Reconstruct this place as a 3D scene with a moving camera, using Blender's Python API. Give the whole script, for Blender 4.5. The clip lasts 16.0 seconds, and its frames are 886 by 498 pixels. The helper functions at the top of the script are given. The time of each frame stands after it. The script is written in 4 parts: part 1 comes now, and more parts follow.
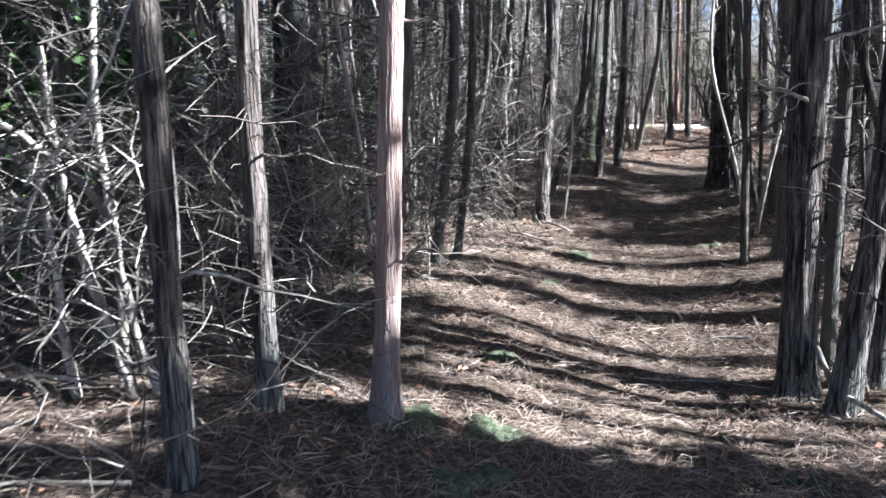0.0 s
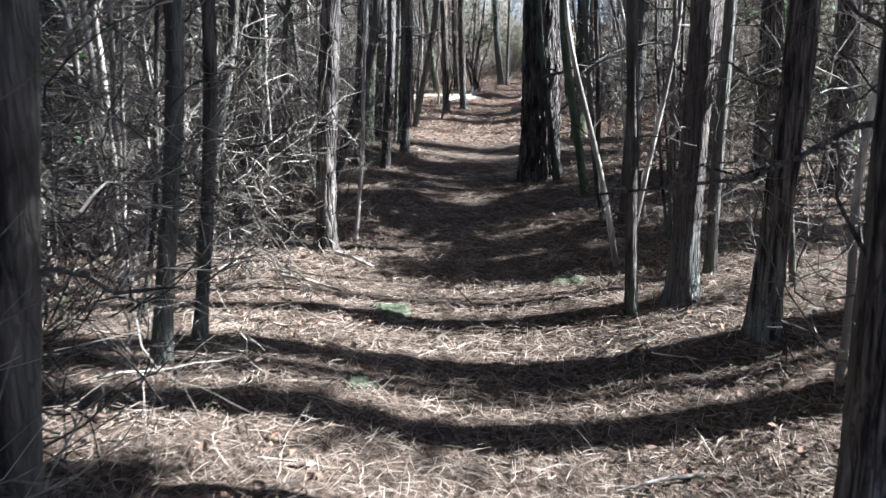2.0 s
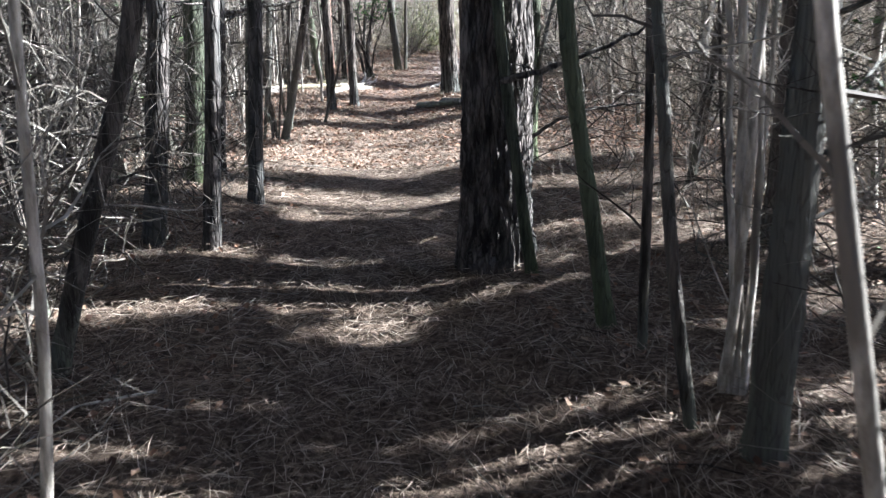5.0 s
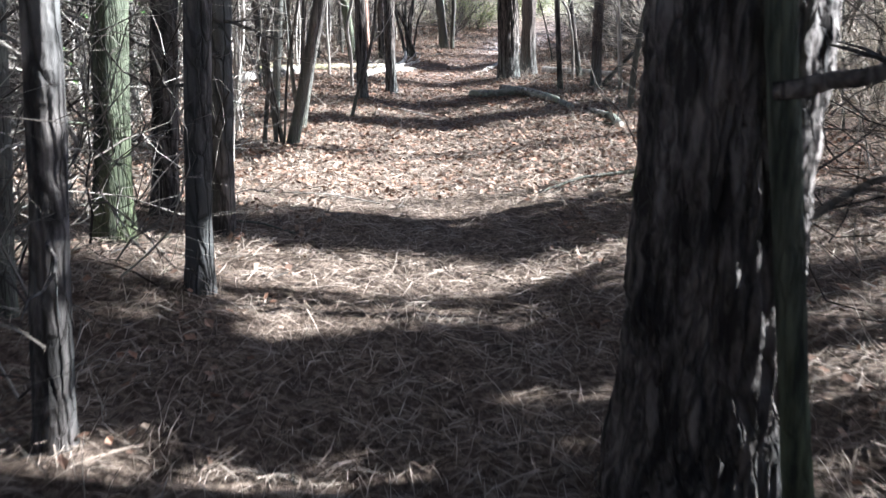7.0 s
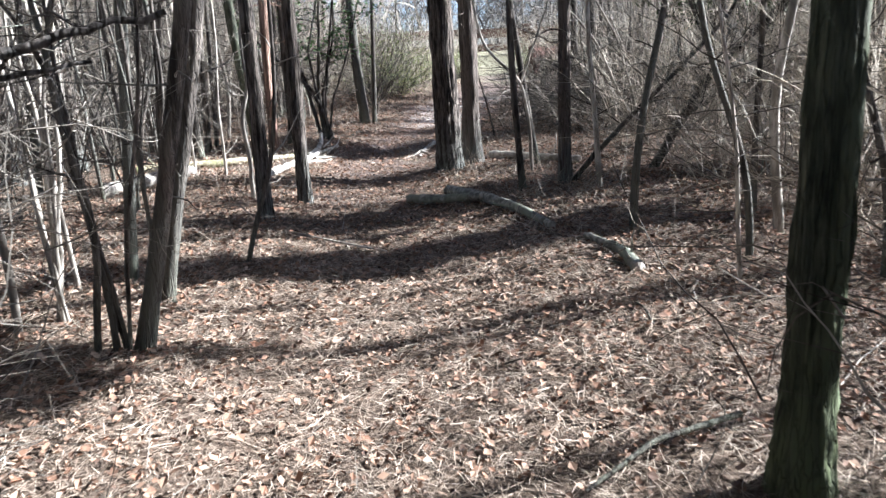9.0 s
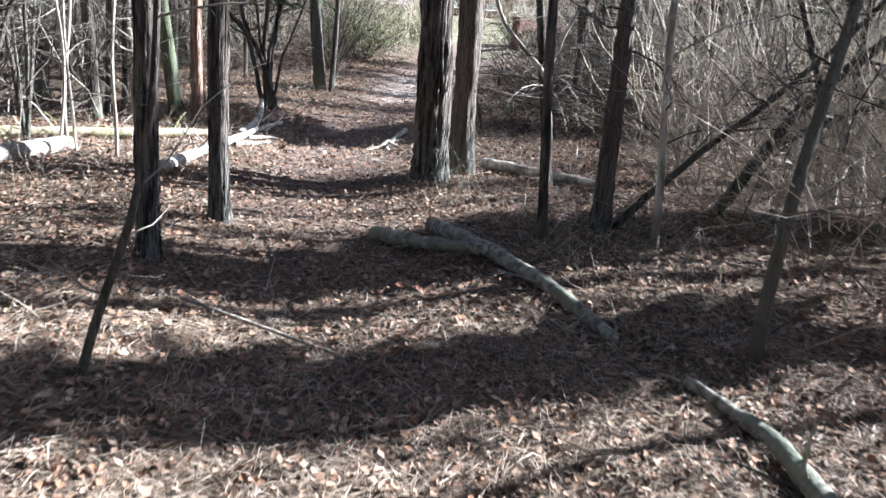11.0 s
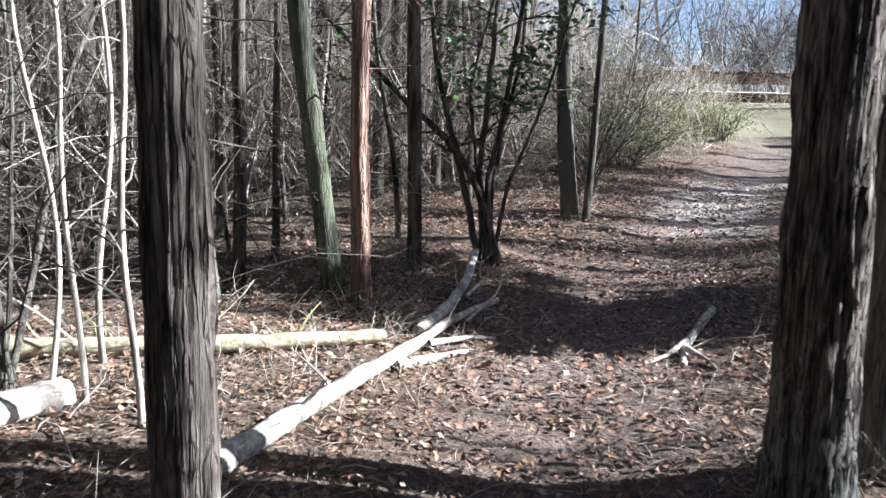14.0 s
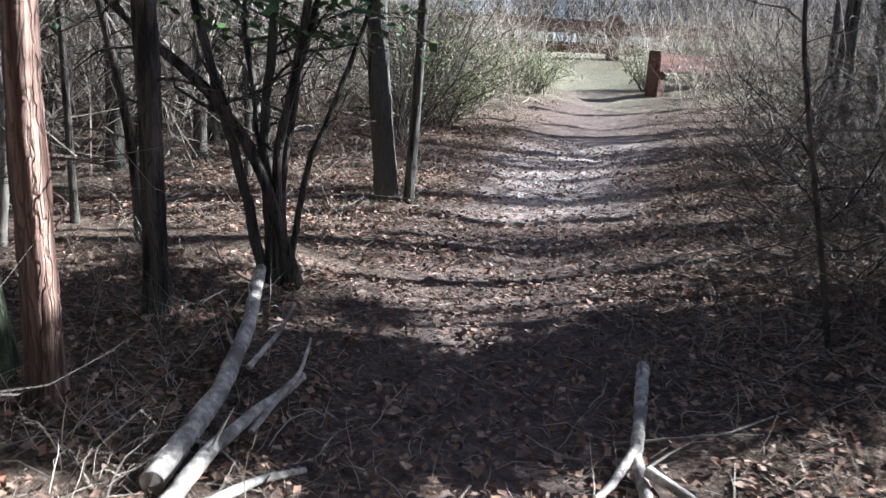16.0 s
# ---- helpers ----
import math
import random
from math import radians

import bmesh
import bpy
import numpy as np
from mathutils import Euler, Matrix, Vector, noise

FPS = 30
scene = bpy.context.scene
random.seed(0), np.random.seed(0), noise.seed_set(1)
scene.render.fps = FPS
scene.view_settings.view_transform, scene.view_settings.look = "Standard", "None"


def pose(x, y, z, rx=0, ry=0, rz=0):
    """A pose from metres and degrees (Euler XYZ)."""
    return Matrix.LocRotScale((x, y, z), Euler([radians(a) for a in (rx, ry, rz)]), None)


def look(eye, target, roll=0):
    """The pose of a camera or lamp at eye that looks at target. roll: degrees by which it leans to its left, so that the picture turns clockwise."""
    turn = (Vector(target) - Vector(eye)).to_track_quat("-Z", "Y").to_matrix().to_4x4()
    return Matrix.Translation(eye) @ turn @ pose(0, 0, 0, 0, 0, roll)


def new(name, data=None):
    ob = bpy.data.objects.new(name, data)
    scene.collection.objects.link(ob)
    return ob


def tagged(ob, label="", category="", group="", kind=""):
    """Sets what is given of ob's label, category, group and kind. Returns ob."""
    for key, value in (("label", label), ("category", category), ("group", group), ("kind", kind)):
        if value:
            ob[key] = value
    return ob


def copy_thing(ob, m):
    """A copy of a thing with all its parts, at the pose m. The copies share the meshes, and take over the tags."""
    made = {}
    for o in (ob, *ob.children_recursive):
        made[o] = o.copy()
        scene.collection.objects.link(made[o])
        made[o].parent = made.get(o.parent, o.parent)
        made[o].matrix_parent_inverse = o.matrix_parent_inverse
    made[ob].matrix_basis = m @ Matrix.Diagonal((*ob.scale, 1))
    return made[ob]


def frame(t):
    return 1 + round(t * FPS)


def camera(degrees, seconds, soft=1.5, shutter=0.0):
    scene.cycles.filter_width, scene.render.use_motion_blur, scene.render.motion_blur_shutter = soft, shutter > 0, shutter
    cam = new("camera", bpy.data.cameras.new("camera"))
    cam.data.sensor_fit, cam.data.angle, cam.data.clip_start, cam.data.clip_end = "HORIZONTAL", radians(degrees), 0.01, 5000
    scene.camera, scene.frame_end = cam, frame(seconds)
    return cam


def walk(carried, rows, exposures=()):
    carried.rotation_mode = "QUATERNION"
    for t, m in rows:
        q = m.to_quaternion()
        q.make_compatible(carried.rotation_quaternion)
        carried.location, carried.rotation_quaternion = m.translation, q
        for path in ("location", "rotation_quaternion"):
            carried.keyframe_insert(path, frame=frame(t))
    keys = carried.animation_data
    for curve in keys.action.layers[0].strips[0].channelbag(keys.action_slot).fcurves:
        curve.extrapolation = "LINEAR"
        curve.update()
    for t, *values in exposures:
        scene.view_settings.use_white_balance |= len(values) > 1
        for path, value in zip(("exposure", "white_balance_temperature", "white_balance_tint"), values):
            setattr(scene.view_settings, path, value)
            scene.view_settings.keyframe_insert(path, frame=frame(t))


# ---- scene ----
cam = camera(53.9, 16.0, soft=1.35, shutter=0.25)
PATH = [
    (0, (-0.215, -0.759, 1.308), (-0.033, 1.198, 0.936), -1.8),
    (0.5, (-0.232, -0.223, 1.359), (0.106, 1.706, 0.953), -1.7),
    (1, (-0.073, 0.376, 1.338), (0.418, 2.261, 0.886), -0.2),
    (1.5, (0.025, 1.032, 1.32), (0.632, 2.885, 0.872), -2.3),
    (2, (0.132, 1.675, 1.308), (0.845, 3.486, 0.845), -1.2),
    (2.5, (0.361, 2.286, 1.283), (1.129, 4.07, 0.805), 0.1),
    (3, (0.611, 2.888, 1.314), (1.473, 4.627, 0.83), -2.3),
    (3.5, (0.886, 3.461, 1.301), (1.795, 5.178, 0.826), -0.8),
    (4, (1.131, 4.079, 1.302), (2.073, 5.772, 0.808), -1.8),
    (4.2, (1.236, 4.308, 1.307), (2.185, 5.996, 0.807), -1.9),
    (6.3, (2.291, 6.677, 1.075), (3.146, 8.406, 0.547), -0.4),
    (6.5, (2.406, 6.942, 1.046), (3.262, 8.669, 0.514), -0.6),
    (7, (2.672, 7.541, 1.14), (3.516, 9.266, 0.582), -0.2),
    (7.5, (2.883, 8.154, 1.266), (3.728, 9.875, 0.698), -1.8),
    (8, (3.197, 8.762, 1.354), (4.084, 10.477, 0.835), -1.1),
    (8.5, (3.459, 9.315, 1.382), (4.445, 10.995, 0.928), -2.5),
    (8.7, (3.562, 9.508, 1.38), (4.564, 11.181, 0.933), -2.9),
    (10.8, (4.715, 11.935, 1.408), (5.818, 13.51, 0.855), 4.2),
    (11, (4.869, 12.17, 1.42), (5.981, 13.743, 0.883), 4.5),
    (11.5, (5.239, 12.74, 1.45), (6.32, 14.352, 0.966), 5.3),
    (12, (5.567, 13.35, 1.45), (6.633, 14.987, 1.023), 3.8),
    (12.5, (5.901, 13.896, 1.454), (6.913, 15.582, 1.086), 2.9),
    (13, (6.227, 14.505, 1.462), (7.168, 16.237, 1.124), 3.0),
    (13.5, (6.543, 15.109, 1.454), (7.307, 16.921, 1.096), 3.6),
    (14, (6.733, 15.68, 1.434), (7.325, 17.553, 1.061), 1.3),
    (14.5, (6.825, 16.29, 1.34), (7.551, 18.111, 0.945), -0.6),
    (15, (7.048, 16.781, 1.311), (7.964, 18.51, 0.891), 3.9),
    (15.5, (7.252, 17.356, 1.309), (8.298, 19.006, 0.882), 7.2),
    (16, (7.498, 17.87, 1.318), (8.533, 19.516, 0.848), 3.0),
]
EXPOSURES = [(0, 2.6, 5480, 10), (1.5, 2.5, 5480, 8), (4, 2.75, 5600, 7), (7, 2.95, 5540, 8), (8.5, 2.5, 5700, 8), (11, 2.65, 5600, 8), (13, 2.35, 5600, 8), (14, 2.15, 5640, 9), (16, 2.1, 5520, 9)]
walk(cam, [(t, look(eye, target, roll)) for t, eye, target, roll in PATH], EXPOSURES)
SUN_STRENGTH, SKY_STRENGTH = 5.0, 0.05


# ---- world, sun ----
SUN_UP, SUN_TURN = radians(31), radians(105.5)
to_sun = Vector((math.sin(SUN_TURN) * math.cos(SUN_UP), math.cos(SUN_TURN) * math.cos(SUN_UP), math.sin(SUN_UP)))
world = bpy.data.worlds.new("sky")
scene.world = world
world.use_nodes = True
wn = world.node_tree
sky = wn.nodes.new("ShaderNodeTexSky")
sky.sky_type, sky.sun_disc = "NISHITA", False
sky.air_density, sky.dust_density = 0.45, 1.0
sky.sun_elevation, sky.sun_rotation = SUN_UP, SUN_TURN
wn.links.new(sky.outputs[0], wn.nodes["Background"].inputs[0])
wn.nodes["Background"].inputs[1].default_value = SKY_STRENGTH
sun = new("sun", bpy.data.lights.new("sun", "SUN"))
sun.data.energy, sun.data.angle, sun.data.color = SUN_STRENGTH, radians(0.55), (1.0, 0.94, 0.87)
sun.matrix_world = look(to_sun * 60, (0, 0, 0))


# ---- materials ----
def material(name, dark, light, scale=8.0, stretch=(1, 1, 1), rough=0.85, bump=0.4, patch=None, patch_scale=1.2, patch_edge=(0.5, 0.62),
             islands=None, gloss=0.3, low=None, coords="Object", strips=None, crack=0.10, seam=0.45):
    """Two-scale procedural surface: grain between dark and light, patches of a third colour, relief. islands: colours by loose piece.
    low: (colour, height) of growth on the foot of a trunk."""
    m = bpy.data.materials.new(name)
    m.use_nodes = True
    nt = m.node_tree
    N, K = nt.nodes, nt.links
    out = N["Principled BSDF"]
    out.inputs["Roughness"].default_value = rough
    out.inputs["Specular IOR Level"].default_value = gloss
    co = N.new("ShaderNodeTexCoord")
    info = N.new("ShaderNodeObjectInfo")
    shift = N.new("ShaderNodeVectorMath")
    shift.operation = "MULTIPLY_ADD"
    K.new(co.outputs[coords], shift.inputs[0])
    shift.inputs[1].default_value = stretch
    spread = N.new("ShaderNodeMath")
    spread.operation = "MULTIPLY"
    spread.inputs[1].default_value = 37.0 if coords == "Object" else 0.0
    K.new(info.outputs["Random"], spread.inputs[0])
    K.new(spread.outputs[0], shift.inputs[2])
    fine = N.new("ShaderNodeTexNoise")
    fine.inputs["Scale"].default_value, fine.inputs["Detail"].default_value, fine.inputs["Roughness"].default_value = scale, 7, 0.65
    K.new(shift.outputs[0], fine.inputs["Vector"])
    ramp = N.new("ShaderNodeValToRGB")
    ramp.color_ramp.elements[0].position, ramp.color_ramp.elements[1].position = 0.41, 0.60
    ramp.color_ramp.elements[0].color, ramp.color_ramp.elements[1].color = (*dark, 1), (*light, 1)
    K.new(fine.outputs[0], ramp.inputs[0])
    colour = ramp.outputs[0]
    if islands:
        geo = N.new("ShaderNodeNewGeometry")
        pick = N.new("ShaderNodeValToRGB")
        els = pick.color_ramp.elements
        while len(els) < len(islands):
            els.new(0.5)
        for i, c in enumerate(islands):
            els[i].position, els[i].color = i / (len(islands) - 1), (*c, 1)
        K.new(geo.outputs["Random Per Island"], pick.inputs[0])
        mul = N.new("ShaderNodeMix")
        mul.data_type, mul.blend_type = "RGBA", "MULTIPLY"
        mul.inputs[0].default_value = 0.75
        K.new(pick.outputs[0], mul.inputs[6])
        K.new(colour, mul.inputs[7])
        colour = mul.outputs[2]

    def over(colour, tint, fac):
        mix = N.new("ShaderNodeMix")
        mix.data_type = "RGBA"
        K.new(fac, mix.inputs[0])
        K.new(colour, mix.inputs[6])
        mix.inputs[7].default_value = (*tint, 1)
        return mix.outputs[2]

    if patch:
        big = N.new("ShaderNodeTexNoise")
        big.inputs["Scale"].default_value, big.inputs["Detail"].default_value = patch_scale, 5
        K.new(shift.outputs[0], big.inputs["Vector"])
        edge = N.new("ShaderNodeMapRange")
        edge.inputs[1].default_value, edge.inputs[2].default_value = patch_edge
        K.new(big.outputs[0], edge.inputs[0])
        colour = over(colour, patch, edge.outputs[0])
    if low:
        parts = N.new("ShaderNodeSeparateXYZ")
        K.new(co.outputs["Object"], parts.inputs[0])
        height = N.new("ShaderNodeMapRange")
        height.inputs[1].default_value, height.inputs[2].default_value = low[1], 0.05
        height.inputs[3].default_value, height.inputs[4].default_value = 0.0, 0.75
        K.new(parts.outputs[2], height.inputs[0])
        torn = N.new("ShaderNodeMath")
        torn.operation = "MULTIPLY"
        grow = N.new("ShaderNodeMapRange")
        grow.inputs[1].default_value, grow.inputs[2].default_value = 0.4, 0.6
        K.new(fine.outputs[0], grow.inputs[0])
        K.new(height.outputs[0], torn.inputs[0])
        K.new(grow.outputs[0], torn.inputs[1])
        colour = over(colour, low[0], torn.outputs[0])
    height_of = fine.outputs[0]
    if strips:
        # long plates of bark with dark cracks between them
        warp = N.new("ShaderNodeVectorMath")
        warp.operation = "MULTIPLY_ADD"
        K.new(co.outputs["Object"], warp.inputs[0])
        warp.inputs[1].default_value = strips
        wob = N.new("ShaderNodeTexNoise")
        wob.inputs["Scale"].default_value, wob.inputs["Detail"].default_value = 9, 3
        K.new(co.outputs["Object"], wob.inputs["Vector"])
        amp = N.new("ShaderNodeVectorMath")
        amp.operation = "SCALE"
        amp.inputs["Scale"].default_value = 1.1
        K.new(wob.outputs["Color"], amp.inputs[0])
        K.new(amp.outputs[0], warp.inputs[2])
        cell = N.new("ShaderNodeTexVoronoi")
        cell.feature = "DISTANCE_TO_EDGE"
        cell.inputs["Scale"].default_value = 1.0
        K.new(warp.outputs[0], cell.inputs["Vector"])
        gap = N.new("ShaderNodeMapRange")
        gap.inputs[1].default_value, gap.inputs[2].default_value, gap.inputs[3].default_value = 0.0, crack, seam
        K.new(cell.outputs["Distance"], gap.inputs[0])
        sunk = N.new("ShaderNodeMix")
        sunk.data_type = "RGBA"
        K.new(gap.outputs[0], sunk.inputs[0])
        sunk.inputs[6].default_value = (dark[0] * 0.6, dark[1] * 0.6, dark[2] * 0.6, 1)
        K.new(colour, sunk.inputs[7])
        colour = sunk.outputs[2]
        both = N.new("ShaderNodeMath")
        both.operation = "MULTIPLY_ADD"
        K.new(gap.outputs[0], both.inputs[0])
        both.inputs[1].default_value = 0.8
        K.new(fine.outputs[0], both.inputs[2])
        height_of = both.outputs[0]
    K.new(colour, out.inputs["Base Color"])
    if bump:
        b = N.new("ShaderNodeBump")
        b.inputs["Strength"].default_value, b.inputs["Distance"].default_value = bump, 0.02
        K.new(height_of, b.inputs["Height"])
        K.new(b.outputs[0], out.inputs["Normal"])
    return m


LICHEN = (0.22, 0.26, 0.25)
BARK_PINE = material("pine_bark", (0.03, 0.027, 0.025), (0.21, 0.185, 0.17), 18, (1, 1, 0.25), bump=0.9, patch=(0.10, 0.10, 0.096), patch_scale=3, strips=(30, 30, 5.0), crack=0.16, seam=0.4)
BARK_CEDAR = material("cedar_bark", (0.024, 0.020, 0.018), (0.24, 0.205, 0.18), 40, (1, 1, 0.09), bump=1.0, patch=(0.15, 0.125, 0.11), patch_scale=2.2, low=(LICHEN, 0.6), strips=(52, 52, 3.2))
BARK_PINK = material("weathered_pink_bark", (0.17, 0.125, 0.105), (0.60, 0.49, 0.44), 34, (1, 1, 0.05), bump=0.6, patch=(0.30, 0.215, 0.185), patch_scale=2.0, low=((0.24, 0.28, 0.28), 0.5), strips=(60, 60, 2.2), crack=0.1, seam=0.6)
BARK_GREY = material("grey_bark", (0.030, 0.026, 0.023), (0.17, 0.148, 0.13), 22, (1, 1, 0.14), bump=0.8, patch=(0.13, 0.13, 0.115), patch_scale=2.5, low=((0.15, 0.17, 0.13), 0.4), strips=(70, 70, 5), crack=0.1, seam=0.6)
BARK_RED = material("stripped_cedar_bark", (0.13, 0.075, 0.055), (0.50, 0.34, 0.27), 26, (1, 1, 0.06), bump=0.9, patch=(0.10, 0.075, 0.065), patch_scale=2.0, strips=(40, 40, 3.5), crack=0.1)
BARK_MOSSY = material("mossy_bark", (0.025, 0.03, 0.022), (0.12, 0.13, 0.095), 22, (1, 1, 0.14), bump=0.8, patch=(0.13, 0.15, 0.095), patch_scale=3, low=((0.12, 0.15, 0.07), 0.6), strips=(55, 55, 4), seam=0.6)
# lichen on mossy bark, with the brightness of sunlight put into its colour
BARK_LICHEN_LIT = material("sunlit_lichen_bark", (0.06, 0.06, 0.05), (0.42, 0.43, 0.37), 26, (1, 1, 0.2), bump=0.8, patch=(0.12, 0.125, 0.10), patch_scale=4, strips=(55, 55, 5), seam=0.6)
PALE_WOOD = material("pale_dead_wood", (0.24, 0.215, 0.185), (0.62, 0.58, 0.52), 30, (1, 1, 0.2), bump=0.3, patch=(0.18, 0.165, 0.145), patch_scale=5)
TWIG_WOOD = material("dead_twigs", (0.7, 0.68, 0.65), (1, 1, 1), 9, bump=0, islands=((0.035, 0.030, 0.027), (0.11, 0.097, 0.085), (0.21, 0.19, 0.165), (0.42, 0.395, 0.355)))
STRAW = material("dry_brush", (0.75, 0.73, 0.69), (1, 1, 1), 9, bump=0, islands=((0.28, 0.24, 0.195), (0.53, 0.475, 0.40), (0.66, 0.605, 0.52), (0.42, 0.385, 0.33)))
LOG_PALE = material("weathered_log", (0.34, 0.315, 0.28), (0.72, 0.69, 0.63), 26, (1, 1, 1), bump=0.6, patch=(0.24, 0.22, 0.20), patch_scale=5)
LOG_MOSSY = material("mossy_log", (0.30, 0.265, 0.17), (0.60, 0.55, 0.41), 24, bump=0.6, patch=(0.26, 0.27, 0.13), patch_scale=4)
LOG_GREY = material("grey_log", (0.13, 0.13, 0.115), (0.38, 0.38, 0.34), 20, bump=0.6, patch=(0.22, 0.24, 0.19), patch_scale=4)
LEAF = material("fallen_leaves", (0.6, 0.58, 0.56), (1, 1, 1), 14, bump=0.2, rough=0.75, islands=((0.07, 0.042, 0.032), (0.23, 0.14, 0.097), (0.41, 0.282, 0.205), (0.32, 0.17, 0.11), (0.58, 0.455, 0.355)))
NEEDLE = material("pine_straw", (0.65, 0.62, 0.6), (1, 1, 1), 6, bump=0, rough=0.7, islands=((0.085, 0.066, 0.054), (0.31, 0.243, 0.192), (0.50, 0.412, 0.335), (0.68, 0.59, 0.49)))
GREEN_NEEDLE = material("pine_needles", (0.03, 0.055, 0.02), (0.08, 0.12, 0.045), 5, bump=0)
GREEN_LEAF = material("evergreen_leaves", (0.5, 0.5, 0.5), (1, 1, 1), 6, bump=0, rough=0.45, gloss=0.5, islands=((0.04, 0.10, 0.03), (0.09, 0.19, 0.05), (0.16, 0.29, 0.09)))
YELLOW_LEAF = material("spring_leaves", (0.6, 0.6, 0.6), (1, 1, 1), 6, bump=0, rough=0.6, islands=((0.13, 0.19, 0.07), (0.26, 0.32, 0.12), (0.40, 0.42, 0.18)))
MOSS = material("moss", (0.065, 0.082, 0.048), (0.15, 0.175, 0.11), 40, bump=0.9)
TIMBER = material("brown_stained_timber", (0.06, 0.03, 0.024), (0.19, 0.10, 0.08), 12, (0.15, 1, 1), bump=0.4, patch=(0.12, 0.08, 0.065), patch_scale=2)
GRAVEL = material("pale_gravel", (0.38, 0.37, 0.37), (0.58, 0.57, 0.57), 30, bump=0.4, patch=(0.32, 0.32, 0.33), patch_scale=0.4, coords="Generated")


def ground_material():
    m = bpy.data.materials.new("forest_floor")
    m.use_nodes = True
    N, K = m.node_tree.nodes, m.node_tree.links
    out = N["Principled BSDF"]
    out.inputs["Roughness"].default_value, out.inputs["Specular IOR Level"].default_value = 0.95, 0.15
    co = N.new("ShaderNodeTexCoord")

    def noise_tex(scale, detail=8):
        n = N.new("ShaderNodeTexNoise")
        n.inputs["Scale"].default_value, n.inputs["Detail"].default_value, n.inputs["Roughness"].default_value = scale, detail, 0.7
        K.new(co.outputs["Object"], n.inputs["Vector"])
        return n.outputs[0]

    def ramp(src, *stops):
        r = N.new("ShaderNodeValToRGB")
        els = r.color_ramp.elements
        while len(els) < len(stops):
            els.new(0.5)
        for e, (at, c) in zip(els, stops):
            e.position, e.color = at, (*c, 1)
        K.new(src, r.inputs[0])
        return r.outputs[0]

    def mix(fac, a, b):
        x = N.new("ShaderNodeMix")
        x.data_type = "RGBA"
        K.new(fac, x.inputs[0])
        K.new(a, x.inputs[6])
        K.new(b, x.inputs[7])
        return x.outputs[2]

    fine = noise_tex(38)
    litter = ramp(fine, (0.34, (0.035, 0.026, 0.021)), (0.52, (0.14, 0.104, 0.08)), (0.72, (0.40, 0.32, 0.25)))
    soil = ramp(noise_tex(20), (0.3, (0.075, 0.057, 0.050)), (0.7, (0.27, 0.213, 0.19)))
    sand = ramp(noise_tex(25), (0.3, (0.42, 0.37, 0.35)), (0.7, (0.62, 0.57, 0.54)))
    grass = ramp(noise_tex(30), (0.3, (0.13, 0.14, 0.08)), (0.7, (0.36, 0.34, 0.25)))
    worn = N.new("ShaderNodeAttribute")
    worn.attribute_name = "worn"
    parts = N.new("ShaderNodeSeparateColor")
    K.new(worn.outputs["Color"], parts.inputs[0])
    c = mix(parts.outputs[0], litter, soil)
    c = mix(parts.outputs[1], c, sand)
    c = mix(parts.outputs[2], c, grass)
    K.new(c, out.inputs["Base Color"])
    b = N.new("ShaderNodeBump")
    b.inputs["Strength"].default_value, b.inputs["Distance"].default_value = 0.9, 0.03
    K.new(fine, b.inputs["Height"])
    K.new(b.outputs[0], out.inputs["Normal"])
    return m


# ---- mesh tools ----
rng = np.random.default_rng(7)


def mesh_of(name, verts, faces, mat, smooth=False):
    """A mesh from arrays of corners and of faces with one number of corners each."""
    me = bpy.data.meshes.new(name)
    verts, faces = np.asarray(verts, np.float32), np.asarray(faces, np.int32)
    n, k = faces.shape
    me.vertices.add(len(verts))
    me.vertices.foreach_set("co", verts.ravel())
    me.loops.add(n * k)
    me.loops.foreach_set("vertex_index", faces.ravel())
    me.polygons.add(n)
    me.polygons.foreach_set("loop_start", np.arange(0, n * k, k, dtype=np.int32))
    me.polygons.foreach_set("use_smooth", np.full(n, smooth))
    me.update(calc_edges=True)
    me.materials.append(mat)
    return me


def piece(name, verts, faces, mat, parent=None, label="", smooth=False, at=None):
    ob = new(name, mesh_of(name, verts, faces, mat, smooth))
    ob.parent = parent
    if at is not None:
        ob.location = at
    if label:
        ob["label"] = label
    return ob


def empty(name, at):
    ob = new(name)
    ob.empty_display_size = 0.1
    ob.location = at
    return ob


